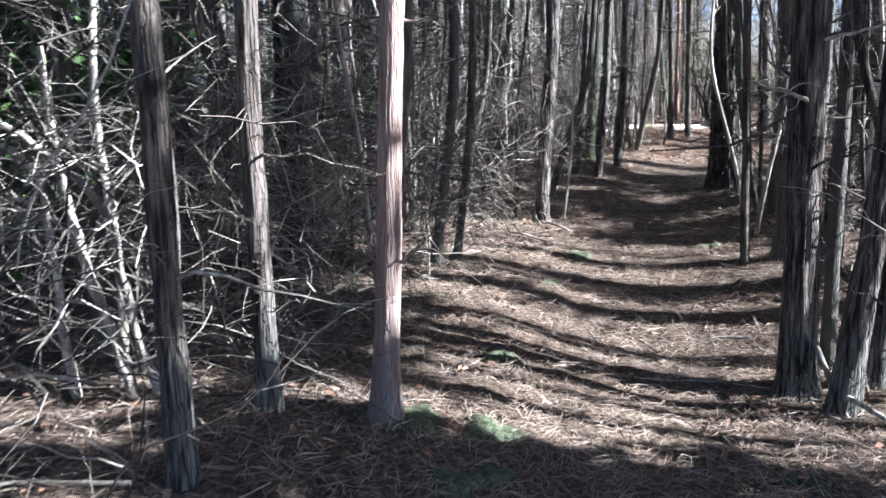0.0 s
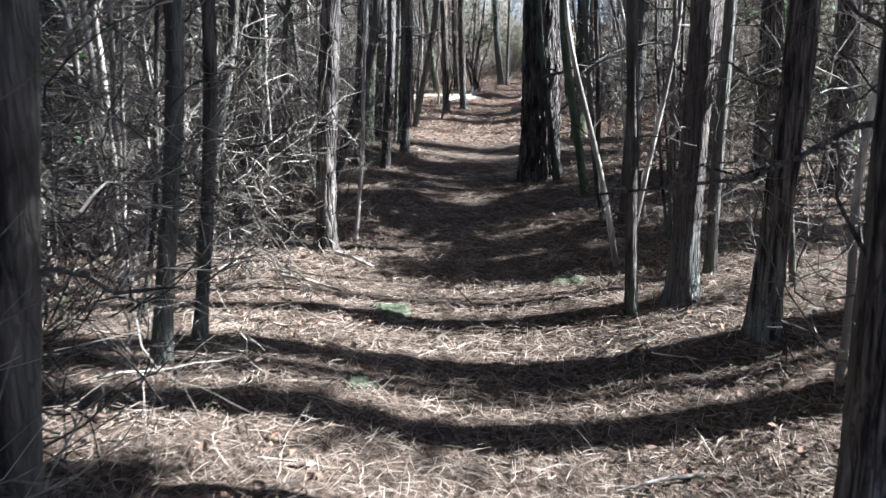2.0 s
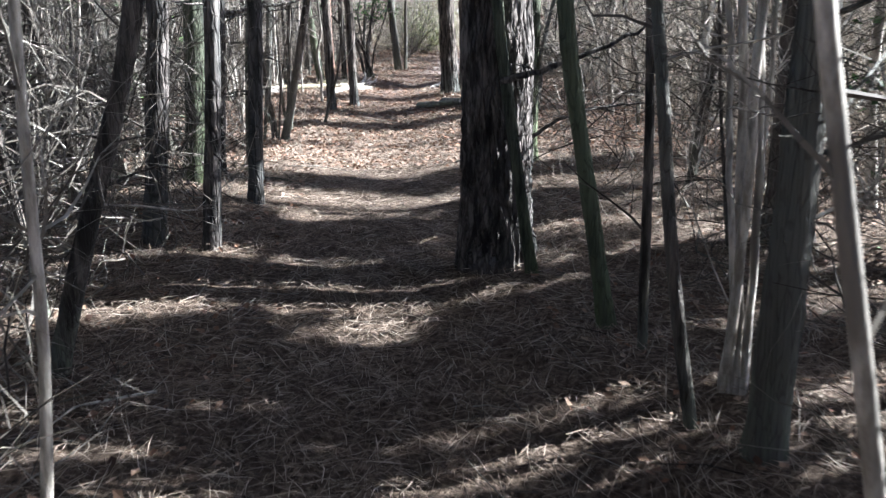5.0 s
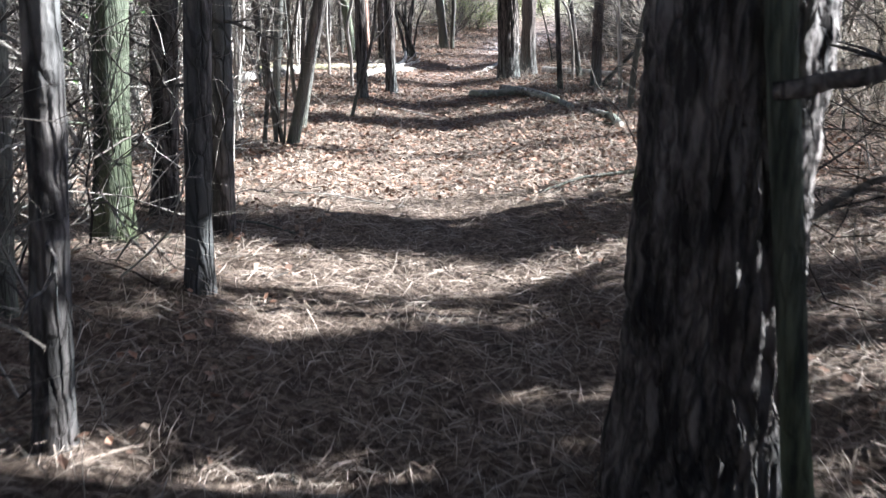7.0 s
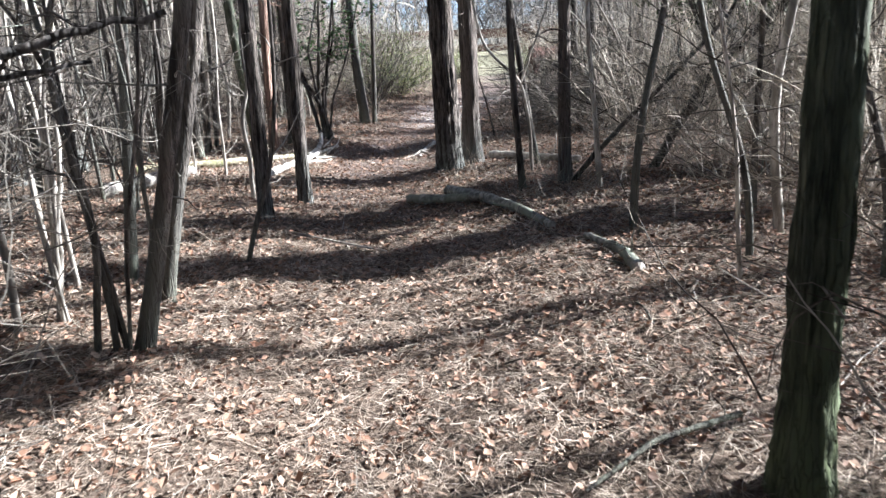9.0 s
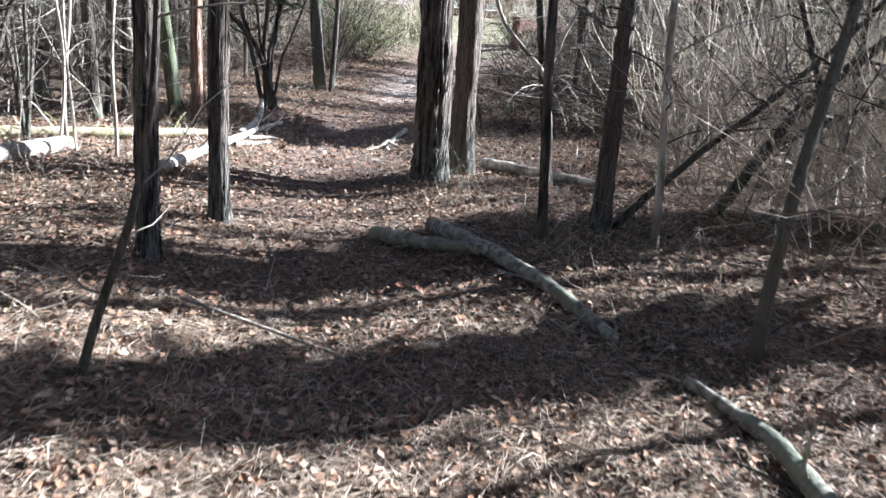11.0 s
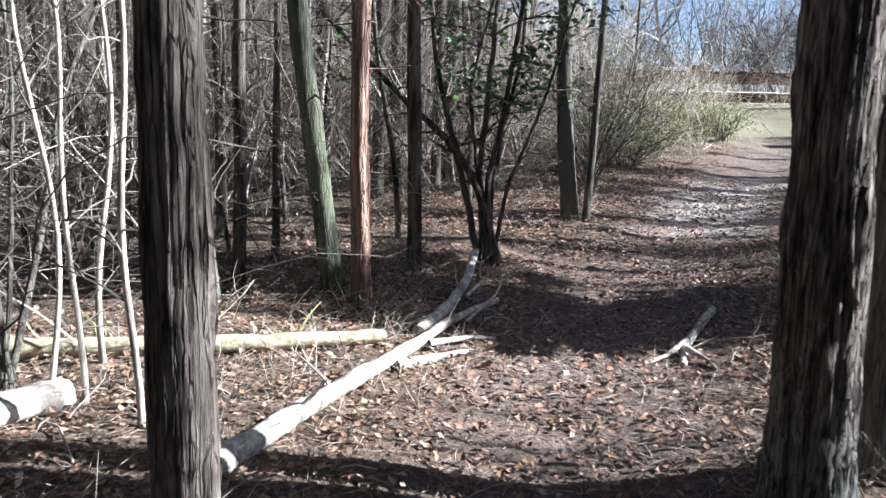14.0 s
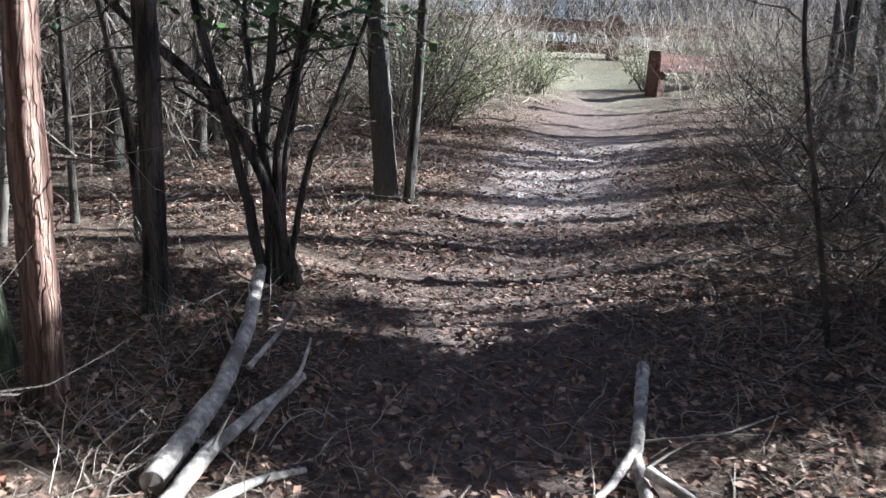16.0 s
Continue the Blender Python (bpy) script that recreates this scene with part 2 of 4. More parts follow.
def tubes(P, R, sides=3, bark=0.0, ridges=9):
    """Tapered tubes along N lines of K points: P (N, K, 3), R (N, K). bark: depth of the ridges along them."""
    P, R = np.asarray(P, float), np.asarray(R, float)
    n, k, _ = P.shape
    D = np.gradient(P, axis=1)
    D /= np.linalg.norm(D, axis=2, keepdims=True) + 1e-9
    ref = np.where(np.abs(D[:, :1, 2:3]) > 0.9, np.array([1.0, 0, 0]), np.array([0, 0, 1.0]))
    A = np.cross(D, ref)
    A /= np.linalg.norm(A, axis=2, keepdims=True) + 1e-9
    B = np.cross(D, A)
    th = np.arange(sides) * 2 * np.pi / sides
    rad = np.repeat(R[:, :, None], sides, axis=2)
    if bark:
        s = np.cumsum(np.linalg.norm(np.diff(P, axis=1, prepend=P[:, :1]), axis=2), axis=1)[:, :, None]
        w = np.zeros_like(rad)
        for q in range(6):
            f = rng.integers(max(2, ridges // 2), ridges * 2)
            w += np.cos(f * th[None, None, :] + rng.uniform(0, 6.3) + 1.6 * np.sin(s * rng.uniform(2, 7) + rng.uniform(0, 6.3))) * (0.55 + 0.45 * np.sin(s * rng.uniform(5, 16) + rng.uniform(0, 6.3)))
        rad = rad + bark * (w / 2.4 + rng.normal(0, 0.35, w.shape))
    V = P[:, :, None, :] + rad[..., None] * (np.cos(th)[None, None, :, None] * A[:, :, None, :] + np.sin(th)[None, None, :, None] * B[:, :, None, :])
    idx = np.arange(n * k * sides).reshape(n, k, sides)
    nxt = np.roll(idx, -1, axis=2)
    F = np.stack([idx[:, :-1], nxt[:, :-1], nxt[:, 1:], idx[:, 1:]], axis=-1).reshape(-1, 4)
    return V.reshape(-1, 3), F


def join(*meshes):
    V, F, o = [], [], 0
    for v, f in meshes:
        V.append(v)
        F.append(f + o)
        o += len(v)
    return np.concatenate(V), np.concatenate(F)


def along(points, rows):
    """The line through a few points, smoothed and cut into rows points."""
    p = np.asarray(points, float)
    t = np.concatenate([[0], np.cumsum(np.linalg.norm(np.diff(p, axis=0), axis=1))])
    u = np.linspace(0, t[-1], rows)
    q = np.stack([np.interp(u, t, p[:, i]) for i in range(3)], 1)
    for _ in range(max(1, rows // 14)):
        q[1:-1] = 0.25 * q[:-2] + 0.5 * q[1:-1] + 0.25 * q[2:]
    return q


def wander(start, way, length, k=6, bend=0.25, droop=0.0, radius=0.006, tip=0.25):
    """N crooked lines: starts and directions (N, 3), lengths and radii (N,)."""
    n = len(start)
    way = way / (np.linalg.norm(way, axis=1, keepdims=True) + 1e-9)
    P = np.zeros((n, k, 3))
    P[:, 0] = start
    d = way.copy()
    step = (np.asarray(length) / (k - 1))[:, None]
    for i in range(1, k):
        d = d + rng.normal(0, bend, (n, 3)) + np.array([0, 0, -droop])
        d /= np.linalg.norm(d, axis=1, keepdims=True) + 1e-9
        P[:, i] = P[:, i - 1] + d * step
    R = np.asarray(radius)[:, None] * np.linspace(1, tip, k)[None]
    return P, np.broadcast_to(R, (n, k))


def offshoots(P, R, per, length, spread=1.0, k=4, bend=0.3, lift=0.0):
    """Side twigs that leave the lines P."""
    n, kk, _ = P.shape
    who = np.repeat(np.arange(n), per)
    seg = rng.integers(1, kk - 1, len(who))
    f = rng.uniform(0, 1, (len(who), 1))
    start = P[who, seg] * (1 - f) + P[who, seg + 1] * f
    d = P[who, seg + 1] - P[who, seg]
    d /= np.linalg.norm(d, axis=1, keepdims=True) + 1e-9
    d = d + rng.normal(0, spread, d.shape) + np.array([0, 0, lift])
    return wander(start, d, length * rng.uniform(0.4, 1.3, len(who)), k, bend, 0, R[who, seg] * 0.6)


def leaves(centres, size, flat=0.5):
    """Small bent leaves, four triangles each, lying at random round the given points."""
    n = len(centres)
    size = np.broadcast_to(np.asarray(size, float), (n,))
    a = rng.uniform(0, 2 * np.pi, n)
    tilt = rng.normal(0, flat, (n, 2))
    X = np.stack([np.cos(a), np.sin(a), tilt[:, 0]], 1)
    Y = np.stack([-np.sin(a), np.cos(a), tilt[:, 1]], 1)
    X /= np.linalg.norm(X, axis=1, keepdims=True)
    Y /= np.linalg.norm(Y, axis=1, keepdims=True)
    Z = np.cross(X, Y)
    w = rng.uniform(0.3, 0.5, n)[:, None]
    curl = rng.uniform(0.0, 0.3, n)[:, None]
    s = size[:, None]
    c = np.asarray(centres, float)
    tip, tail = c + X * s * 0.55 + Z * s * curl * 0.5, c - X * s * 0.5
    lf, rt = c + Y * s * w + Z * s * curl + X * s * 0.08, c - Y * s * w + Z * s * curl * 0.6 - X * s * 0.05
    V = np.stack([tail, rt, tip, lf, c], 1).reshape(-1, 3)
    b = (np.arange(n) * 5)[:, None]
    F = np.concatenate([b + np.array([[0, 1, 4]]), b + np.array([[1, 2, 4]]), b + np.array([[2, 3, 4]]), b + np.array([[3, 0, 4]])])
    return V, F


def straws(centres, length, width, tilt=0.2):
    """Needles and straws lying flat: one long triangle pair each."""
    n = len(centres)
    a = rng.uniform(0, 2 * np.pi, n)
    d = np.stack([np.cos(a), np.sin(a), rng.normal(0, tilt, n)], 1)
    s = np.stack([-np.sin(a), np.cos(a), rng.normal(0, 0.4, n)], 1)
    L, W = length[:, None] * 0.5, width[:, None] * 0.5
    c = np.asarray(centres, float)
    mid = c + s * rng.normal(0, 0.12, n)[:, None] * L + np.array([0, 0, 1.0]) * np.abs(rng.normal(0, 0.08, n))[:, None] * L
    V = np.stack([c - d * L - s * W * 0.5, c - d * L + s * W * 0.5, mid + s * W, mid - s * W, c + d * L], 1).reshape(-1, 3)
    b = (np.arange(n) * 5)[:, None]
    F = np.concatenate([b + np.array([[0, 3, 1]]), b + np.array([[1, 3, 2]]), b + np.array([[3, 4, 2]])])
    return V, F


# ---- the ground ----
TRAIL = np.array([(-1.0, -4.0), (-0.24, -0.8), (0.35, 1.5), (0.9, 3.2), (1.7, 5.0), (2.6, 7.1), (3.6, 9.4), (4.7, 11.8), (6.1, 14.6), (7.4, 17.2), (8.8, 19.6), (10.2, 21.6), (11.6, 22.9), (12.8, 24.2), (14.2, 25.4), (16.4, 27.7), (18.6, 31.0)])


def trail_far(x, y):
    best = np.full(np.shape(x), 1e9)
    for (a, b), (c, d) in zip(TRAIL[:-1], TRAIL[1:]):
        u = np.clip(((x - a) * (c - a) + (y - b) * (d - b)) / ((c - a) ** 2 + (d - b) ** 2), 0, 1)
        best = np.minimum(best, np.hypot(x - a - u * (c - a), y - b - u * (d - b)))
    return best


def lumps(x, y):
    z = 0.014 * np.sin(3.1 * x + 1.7 * y + 0.4) * np.sin(2.3 * y - 1.9 * x + 1.1) + 0.010 * np.sin(6.7 * x - 2.1 * y) * np.sin(5.9 * y + 3.3 * x + 2)
    return z + 0.010 * np.sin(13.7 * x + 9.1 * y) * np.sin(11.3 * y - 15.1 * x + 0.7) + 0.005 * np.sin(31 * x + 17 * y) * np.sin(27 * y - 23 * x)


def ground(x, y):
    """Height of the forest floor: a shallow trodden trough, a knoll beside it, a hollow, and the rise to the car park."""
    x, y = np.asarray(x, float), np.asarray(y, float)
    z = 0.10 - 0.13 * np.exp(-((trail_far(x, y) / 0.85) ** 2))
    z = z + 0.13 * np.exp(-((x - 2.8) ** 2 + (y - 10.6) ** 2) / 2.2)
    z = z - 0.33 * np.exp(-((x - 2.1) ** 2 / 1.6 + (y - 3.0) ** 2 / 4.0))
    u = 0.45 * x + 0.9 * y
    return z + 0.07 * np.minimum(np.logaddexp(0, (u - 25.5) / 0.8) * 0.8, 17.0) + lumps(x, y)


def build_ground():
    def axis(a, b, step):
        out = 1.5 * 1.35 ** np.arange(21)
        return np.concatenate([a - out[::-1], np.arange(a, b, step), b + out])

    xs, ys = axis(-6.0, 17.0, 0.085), axis(-4.0, 31.0, 0.085)
    X, Y = np.meshgrid(xs, ys)
    Z = ground(X, Y)
    V = np.stack([X, Y, Z], -1).reshape(-1, 3)
    idx = np.arange(X.size).reshape(X.shape)
    F = np.stack([idx[:-1, :-1], idx[:-1, 1:], idx[1:, 1:], idx[1:, :-1]], -1).reshape(-1, 4)
    ob = piece("ground", V, F, ground_material(), smooth=True)
    far = trail_far(X, Y)
    u = 0.45 * X + 0.9 * Y
    ragged = 0.35 * np.sin(2.3 * X + 1.1) * np.sin(1.9 * Y) + 0.2 * np.sin(7 * X + 5 * Y)
    soil = np.clip(1.25 - (far + ragged * 0.5) / 0.75, 0, 1) * np.clip((u - 17.5) / 4, 0, 1)
    sand = np.clip(1.2 - (far + ragged * 0.4) / 0.8, 0, 1) * np.clip((u - 25.6) / 0.7, 0, 1) * np.clip((29.6 - u) / 1.0, 0, 1)
    grass = np.clip((u - 31.5 + 4 * ragged) / 3.0, 0, 1) * 0.8
    col = np.stack([soil, sand, grass, np.ones_like(soil)], -1).reshape(-1, 4).astype(np.float32)
    att = ob.data.attributes.new("worn", "FLOAT_COLOR", "POINT")
    att.data.foreach_set("color", col.ravel())
    return tagged(ob, "forest floor of brown pine straw and fallen leaves with a trodden trail", "ground", kind="structure")


build_ground()


# ---- trees ----
CROWN = 85

def on_ground(x, y, sink=0.0):
    return (x, y, float(ground(x, y)) - sink)


def trunk_line(lx, ly, seen, height, rows, sway=0.0):
    """A stem that leans by (lx, ly) per metre up to the height seen and then turns upright."""
    z = np.linspace(-0.08, height, rows)
    s = np.minimum(z, seen) + 0.25 * np.maximum(z - seen, 0)
    wob = sway * (np.sin(z * 1.7 + rng.uniform(0, 6)) + 0.5 * np.sin(z * 3.9 + rng.uniform(0, 6)))
    wob = wob - wob[0]
    return np.stack([lx * s + wob, ly * s + wob * 0.6, z], 1)


def needle_crown(line, height, low, spread, count, parent):
    """Limbs of a pine or cedar with clumps of needles."""
    z = rng.uniform(low, height * 0.98, count)
    start = np.stack([np.interp(z, line[:, 2], line[:, i]) for i in range(3)], 1)
    a = rng.uniform(0, 2 * np.pi, count)
    reach = spread * (1.08 - (z - low) / (height - low + 0.01)) * rng.uniform(0.55, 1.1, count)
    way = np.stack([np.cos(a), np.sin(a), rng.uniform(-0.1, 0.5, count)], 1)
    P, R = wander(start, way, reach, 6, 0.18, 0.02, np.full(count, 0.016))
    P2, R2 = offshoots(P, R, 3, reach.mean() * 0.5, 0.6, 4)
    piece("crown", *join(tubes(P, R, 3), tubes(P2, R2, 3)), BARK_GREY, parent, "bare limbs below the green needles")["kind"] = "stuff"
    tips = np.concatenate([P[:, 2:].reshape(-1, 3), P2[:, 1:].reshape(-1, 3)])
    tips = tips[rng.random(len(tips)) < 0.75]
    c = np.repeat(tips, 5, axis=0) + rng.normal(0, 0.10, (len(tips) * 5, 3))
    n = len(c)
    d = rng.normal(0, 1, (n, 3))
    d /= np.linalg.norm(d, axis=1, keepdims=True)
    s = np.cross(d, rng.normal(0, 1, (n, 3)))
    s /= np.linalg.norm(s, axis=1, keepdims=True)
    L, W = rng.uniform(0.12, 0.26, (n, 1)), 0.045
    V = np.stack([c - d * L, c + s * W, c + d * L, c - s * W], 1).reshape(-1, 3)
    F = (np.arange(n) * 4)[:, None] + np.array([[0, 1, 2, 3]])
    piece("foliage", V, F, GREEN_NEEDLE, parent, "dark green needles")["kind"] = "stuff"


def bare_crown(line, radius, height, low, spread, count, parent):
    z = rng.uniform(low, height * 0.97, count)
    start = np.stack([np.interp(z, line[:, 2], line[:, i]) for i in range(3)], 1)
    a = rng.uniform(0, 2 * np.pi, count)
    way = np.stack([np.cos(a), np.sin(a), rng.uniform(0.2, 1.0, count)], 1)
    P, R = wander(start, way, spread * rng.uniform(0.5, 1.1, count), 6, 0.2, -0.03, np.full(count, max(0.008, radius * 0.25)))
    P2, R2 = offshoots(P, R, 6, spread * 0.5, 0.6, 4)
    P3, R3 = offshoots(P2, R2, 2, spread * 0.25, 0.7, 3)
    piece("crown", *join(tubes(P, R, 4), tubes(P2, R2, 3), tubes(P3, R3, 3)), BARK_GREY, parent, "leafless grey twigs")["kind"] = "stuff"


def plates(V, sides, radius, depth):
    """Deep irregular bark plates on a trunk whose rings have that many corners."""
    rows = len(V) // sides
    W = V.reshape(rows, sides, 3)
    mid = W.mean(axis=1, keepdims=True)
    out = W - mid
    for j in range(rows):
        for i in range(sides):
            th = 2 * math.pi * i / sides
            z = W[j, i, 2]
            q = Vector((math.cos(th) * 2.9, math.sin(th) * 2.9, z * 5.4 + 0.9 * math.sin(3 * th + z * 3) + 0.5 * math.sin(7 * th)))
            d = noise.voronoi(q + noise.noise_vector(q * 1.3) * 0.6)[0]
            edge = min(1.0, max(0.0, (d[1] - d[0]) * 3.0))
            rough = noise.noise(Vector((math.cos(th) * 9, math.sin(th) * 9, z * 22)))
            out[j, i] *= 1 + depth / radius * (edge ** 0.6 - 0.6 + 0.22 * rough)
    return (mid + out).reshape(-1, 3)


def tree(name, label, x, y, radius, lx=0.0, ly=0.0, seen=1.6, bark=BARK_GREY, crown="bare", height=None, stubs=6, sides=20, relief=0.06, flare=0.45, sway=0.012,
         stub_low=0.4, stub_high=2.4, stub_length=0.35, group="", plated=0.0, rows=110, crown_wide=1.2, crown_limbs=80, crown_low=1.5):
    """One standing tree: trunk, dead branches as single parts, and its crown high above."""
    height = height or min(13.5, 8.5 + 45 * radius)
    base = empty(name, on_ground(x, y))
    line = trunk_line(lx, ly, seen, height, rows, sway)
    line = along(line, rows)
    # more rows low down, where one walks past
    u = np.linspace(0, 1, rows) ** 1.7 * (rows - 1)
    line = np.stack([np.interp(u, np.arange(rows), line[:, i]) for i in range(3)], 1)
    z = line[:, 2]
    r = radius * (1 - 0.72 * np.clip(z, 0, None) / height) * (1 + flare * np.exp(-np.clip(z + 0.05, 0, None) / (radius * 1.6 + 0.04)))
    r *= 1 + 0.03 * np.sin(z * 5 + x * 7) + 0.02 * np.sin(z * 13 + y * 5)
    V, F = tubes(line[None], r[None], sides, radius * relief, max(5, sides // 3))
    if plated:
        V = plates(V, sides, radius, plated)
    piece("trunk", V, F, bark, base, smooth=True)
    for _ in range(stubs):
        h = rng.uniform(stub_low, stub_high)
        at = np.array([np.interp(h, z, line[:, i]) for i in range(3)])[None]
        a = rng.uniform(0, 2 * np.pi)
        way = np.array([[np.cos(a), np.sin(a), rng.uniform(-0.15, 0.45)]])
        length = np.array([stub_length * rng.uniform(0.3, 1.6) * (0.5 + h / 3)])
        P, R = wander(at, way, length, 7, 0.22, 0.02, np.array([min(0.009, radius * 0.16)]))
        m, fine = tubes(P, R, 4), None
        if rng.random() < 0.75:
            P2, R2 = offshoots(P, R, 4, length[0] * 0.45, 0.7, 4)
            if group:
                m = join(m, tubes(P2, R2, 3))
            else:
                fine = [tubes(P2[k:k + 1], R2[k:k + 1], 3) for k in range(len(P2))]
        mat = PALE_WOOD if rng.random() < 0.15 else bark
        branch = piece("branch", *m, mat, base)
        for twig in fine or ():
            piece("twig", *twig, mat, branch)
    if crown == "pine":
        needle_crown(line, height, 6.4, 1.9 + radius * 6, CROWN, base)
    elif crown == "low":
        needle_crown(line, height, crown_low, crown_wide, crown_limbs, base)
    elif crown == "bare":
        bare_crown(line, radius, height, 2.3, 0.9 + radius * 7, 26, base)
    return tagged(base, label, "tree", group)


def limb(base, points, radius, mat, twigs=6, reach=0.25, droop=0.1, label=""):
    """A dead limb of a tree through a few points in the place, with its twigs as parts of it."""
    line = along(np.array(points) - np.array(base.location), 18)
    line[1:-1] += rng.normal(0, radius * 0.25, (16, 3))
    r = np.linspace(radius, radius * 0.35, 18)
    branch = piece("branch", *tubes(line[None], r[None], 8, radius * 0.1, 4), mat, base, label, smooth=True)
    for k in rng.integers(3, 17, twigs):
        P, R = wander(line[k][None], rng.normal(0, 1, (1, 3)) + np.array([[0, 0, -droop]]), np.array([reach * rng.uniform(0.5, 1.3)]), 6, 0.25, droop * 0.2, np.array([r[k] * 0.45]))
        P2, R2 = offshoots(P, R, 3, reach * 0.35, 0.7, 4)
        piece("twig", *join(tubes(P, R, 4), tubes(P2, R2, 4)), mat, branch)


def sapling(name, label, x, y, radius, lx=0.0, ly=0.0, seen=1.5, bark=PALE_WOOD, height=3.2, twigs=14, group="", bend=0.05):
    base = empty(name, on_ground(x, y))
    line = along(trunk_line(lx, ly, seen, height, 26, bend), 26)
    r = radius * (1 - 0.75 * np.clip(line[:, 2], 0, None) / height)
    piece("trunk", *tubes(line[None], r[None], 9, radius * 0.05, 4), bark, base, smooth=True)
    z = rng.uniform(0.25, height * 0.95, twigs)
    start = np.stack([np.interp(z, line[:, 2], line[:, i]) for i in range(3)], 1)
    a = rng.uniform(0, 2 * np.pi, twigs)
    way = np.stack([np.cos(a), np.sin(a), rng.uniform(-0.1, 0.9, twigs)], 1)
    P, R = wander(start, way, rng.uniform(0.15, 0.65, twigs), 5, 0.25, 0, np.full(twigs, min(0.006, radius * 0.35)))
    P2, R2 = offshoots(P, R, 3, 0.22, 0.7, 3)
    piece("twig_spray", *join(tubes(P, R, 3), tubes(P2, R2, 3)), TWIG_WOOD, base, "brittle dead side twigs")["kind"] = "stuff"
    return tagged(base, label, "sapling", group)


tree("cedar_tree", "straight sunlit cedar with smooth pinkish bark and lichen-grey foot", -0.16, 2.5, 0.049, 0.054, 0.0, 1.58, BARK_PINK, "pine", sides=56, relief=0.05, flare=1.0, stubs=3)
tree("bare_tree", "slim grey leafless trunk at the trail's edge", -0.12, 3.54, 0.043, 0.090, -0.029, 1.44, BARK_GREY, "bare", stub_length=0.45, stubs=7)
tree("cedar_tree", "cedar with peeling bark among tangled dead twigs", -0.82, 1.90, 0.045, 0.006, -0.001, 1.51, BARK_CEDAR, "pine", sides=32, relief=0.1, stubs=9, stub_length=0.6)
tree("cedar_tree", "dark cedar with lichen-grey foot among dead twigs", -0.61, 2.53, 0.044, 0.023, -0.002, 1.37, BARK_CEDAR, "pine", sides=28, relief=0.1, stubs=9, stub_length=0.6)
side_cedar = tree("cedar_tree", "cedar with shredding bark and blue-grey lichen beside the trail", 1.86, 3.12, 0.080, -0.002, 0.000, 1.91, BARK_CEDAR, "pine", sides=36, relief=0.09, flare=0.6, stubs=9, stub_length=0.6)
tree("cedar_tree", "lichen-footed cedar at the trail's edge", 1.94, 2.84, 0.062, 0.105, -0.010, 1.20, BARK_CEDAR, "pine", stub_length=0.45, stubs=7, sides=30, relief=0.09)
tree("cedar_tree", "lichen-footed cedar at the trail's edge", 2.29, 3.17, 0.071, 0.049, -0.005, 1.20, BARK_CEDAR, "pine", stub_length=0.45, stubs=7, sides=30, relief=0.09)
tree("bare_tree", "slim grey leafless trunk at the trail's edge", 2.28, 3.58, 0.040, 0.001, -0.000, 1.91, BARK_GREY, "bare", stub_length=0.45, stubs=7)
sapling("sapling", "thin pale dead sapling at the trail's edge", -1.27, 2.90, 0.022, -0.059, 0.005, 1.20, PALE_WOOD)
tree("pine_tree", "slim dark-barked pine at the trail's edge", 1.40, 6.90, 0.062, 0.064, -0.034, 1.40, BARK_PINE, "pine", stub_length=0.45, stubs=7, sides=30, relief=0.09)
tree("bare_tree", "slim grey leafless trunk at the trail's edge", 0.46, 5.41, 0.030, 0.101, -0.044, 1.34, BARK_GREY, "bare", stub_length=0.45, stubs=7)
tree("bare_tree", "slim grey leafless trunk at the trail's edge", 0.28, 5.17, 0.037, 0.109, -0.047, 1.33, BARK_GREY, "bare", stub_length=0.45, stubs=7)
sapling("sapling", "thin pale dead sapling at the trail's edge", 0.23, 5.76, 0.015, 0.097, -0.042, 1.20, BARK_GREY)
tree("bare_tree", "slim grey leafless trunk at the trail's edge", 0.59, 6.58, 0.030, 0.223, -0.096, 1.20, BARK_GREY, "bare", stub_length=0.45, stubs=7)
sapling("sapling", "thin pale dead sapling at the trail's edge", 1.16, 6.96, 0.022, 0.042, -0.022, 1.20, BARK_GREY)
sapling("sapling", "thin pale dead sapling at the trail's edge", 1.65, 7.09, 0.015, 0.085, -0.045, 1.20, PALE_WOOD)
tree("bare_tree", "slim grey leafless trunk at the trail's edge", 1.80, 8.35, 0.035, 0.285, -0.151, 1.26, BARK_GREY, "bare", stub_length=0.45, stubs=7)
tree("cedar_tree", "lichen-footed cedar at the trail's edge", 2.86, 5.25, 0.069, 0.027, -0.014, 1.41, BARK_CEDAR, "pine", stub_length=0.45, stubs=7, sides=30, relief=0.09)
tree("bare_tree", "slim grey leafless trunk at the trail's edge", 2.57, 5.27, 0.031, -0.031, 0.016, 1.45, BARK_GREY, "bare", stub_length=0.45, stubs=7)
sapling("sapling", "thin pale dead sapling at the trail's edge", 2.85, 5.85, 0.019, -0.160, 0.085, 1.42, PALE_WOOD)
tree("cedar_tree", "lichen-footed cedar at the trail's edge", 2.88, 4.68, 0.067, 0.065, -0.032, 1.20, BARK_CEDAR, "pine", stub_length=0.45, stubs=7, sides=30, relief=0.09)
tree("bare_tree", "slim grey leafless trunk at the trail's edge", 3.19, 5.44, 0.033, 0.020, -0.010, 1.36, BARK_GREY, "bare", stub_length=0.45, stubs=7)
tree("bare_tree", "slim grey leafless trunk at the trail's edge", 3.48, 6.70, 0.053, 0.038, -0.020, 1.41, BARK_GREY, "bare", stub_length=0.45, stubs=7, sides=30, relief=0.09)
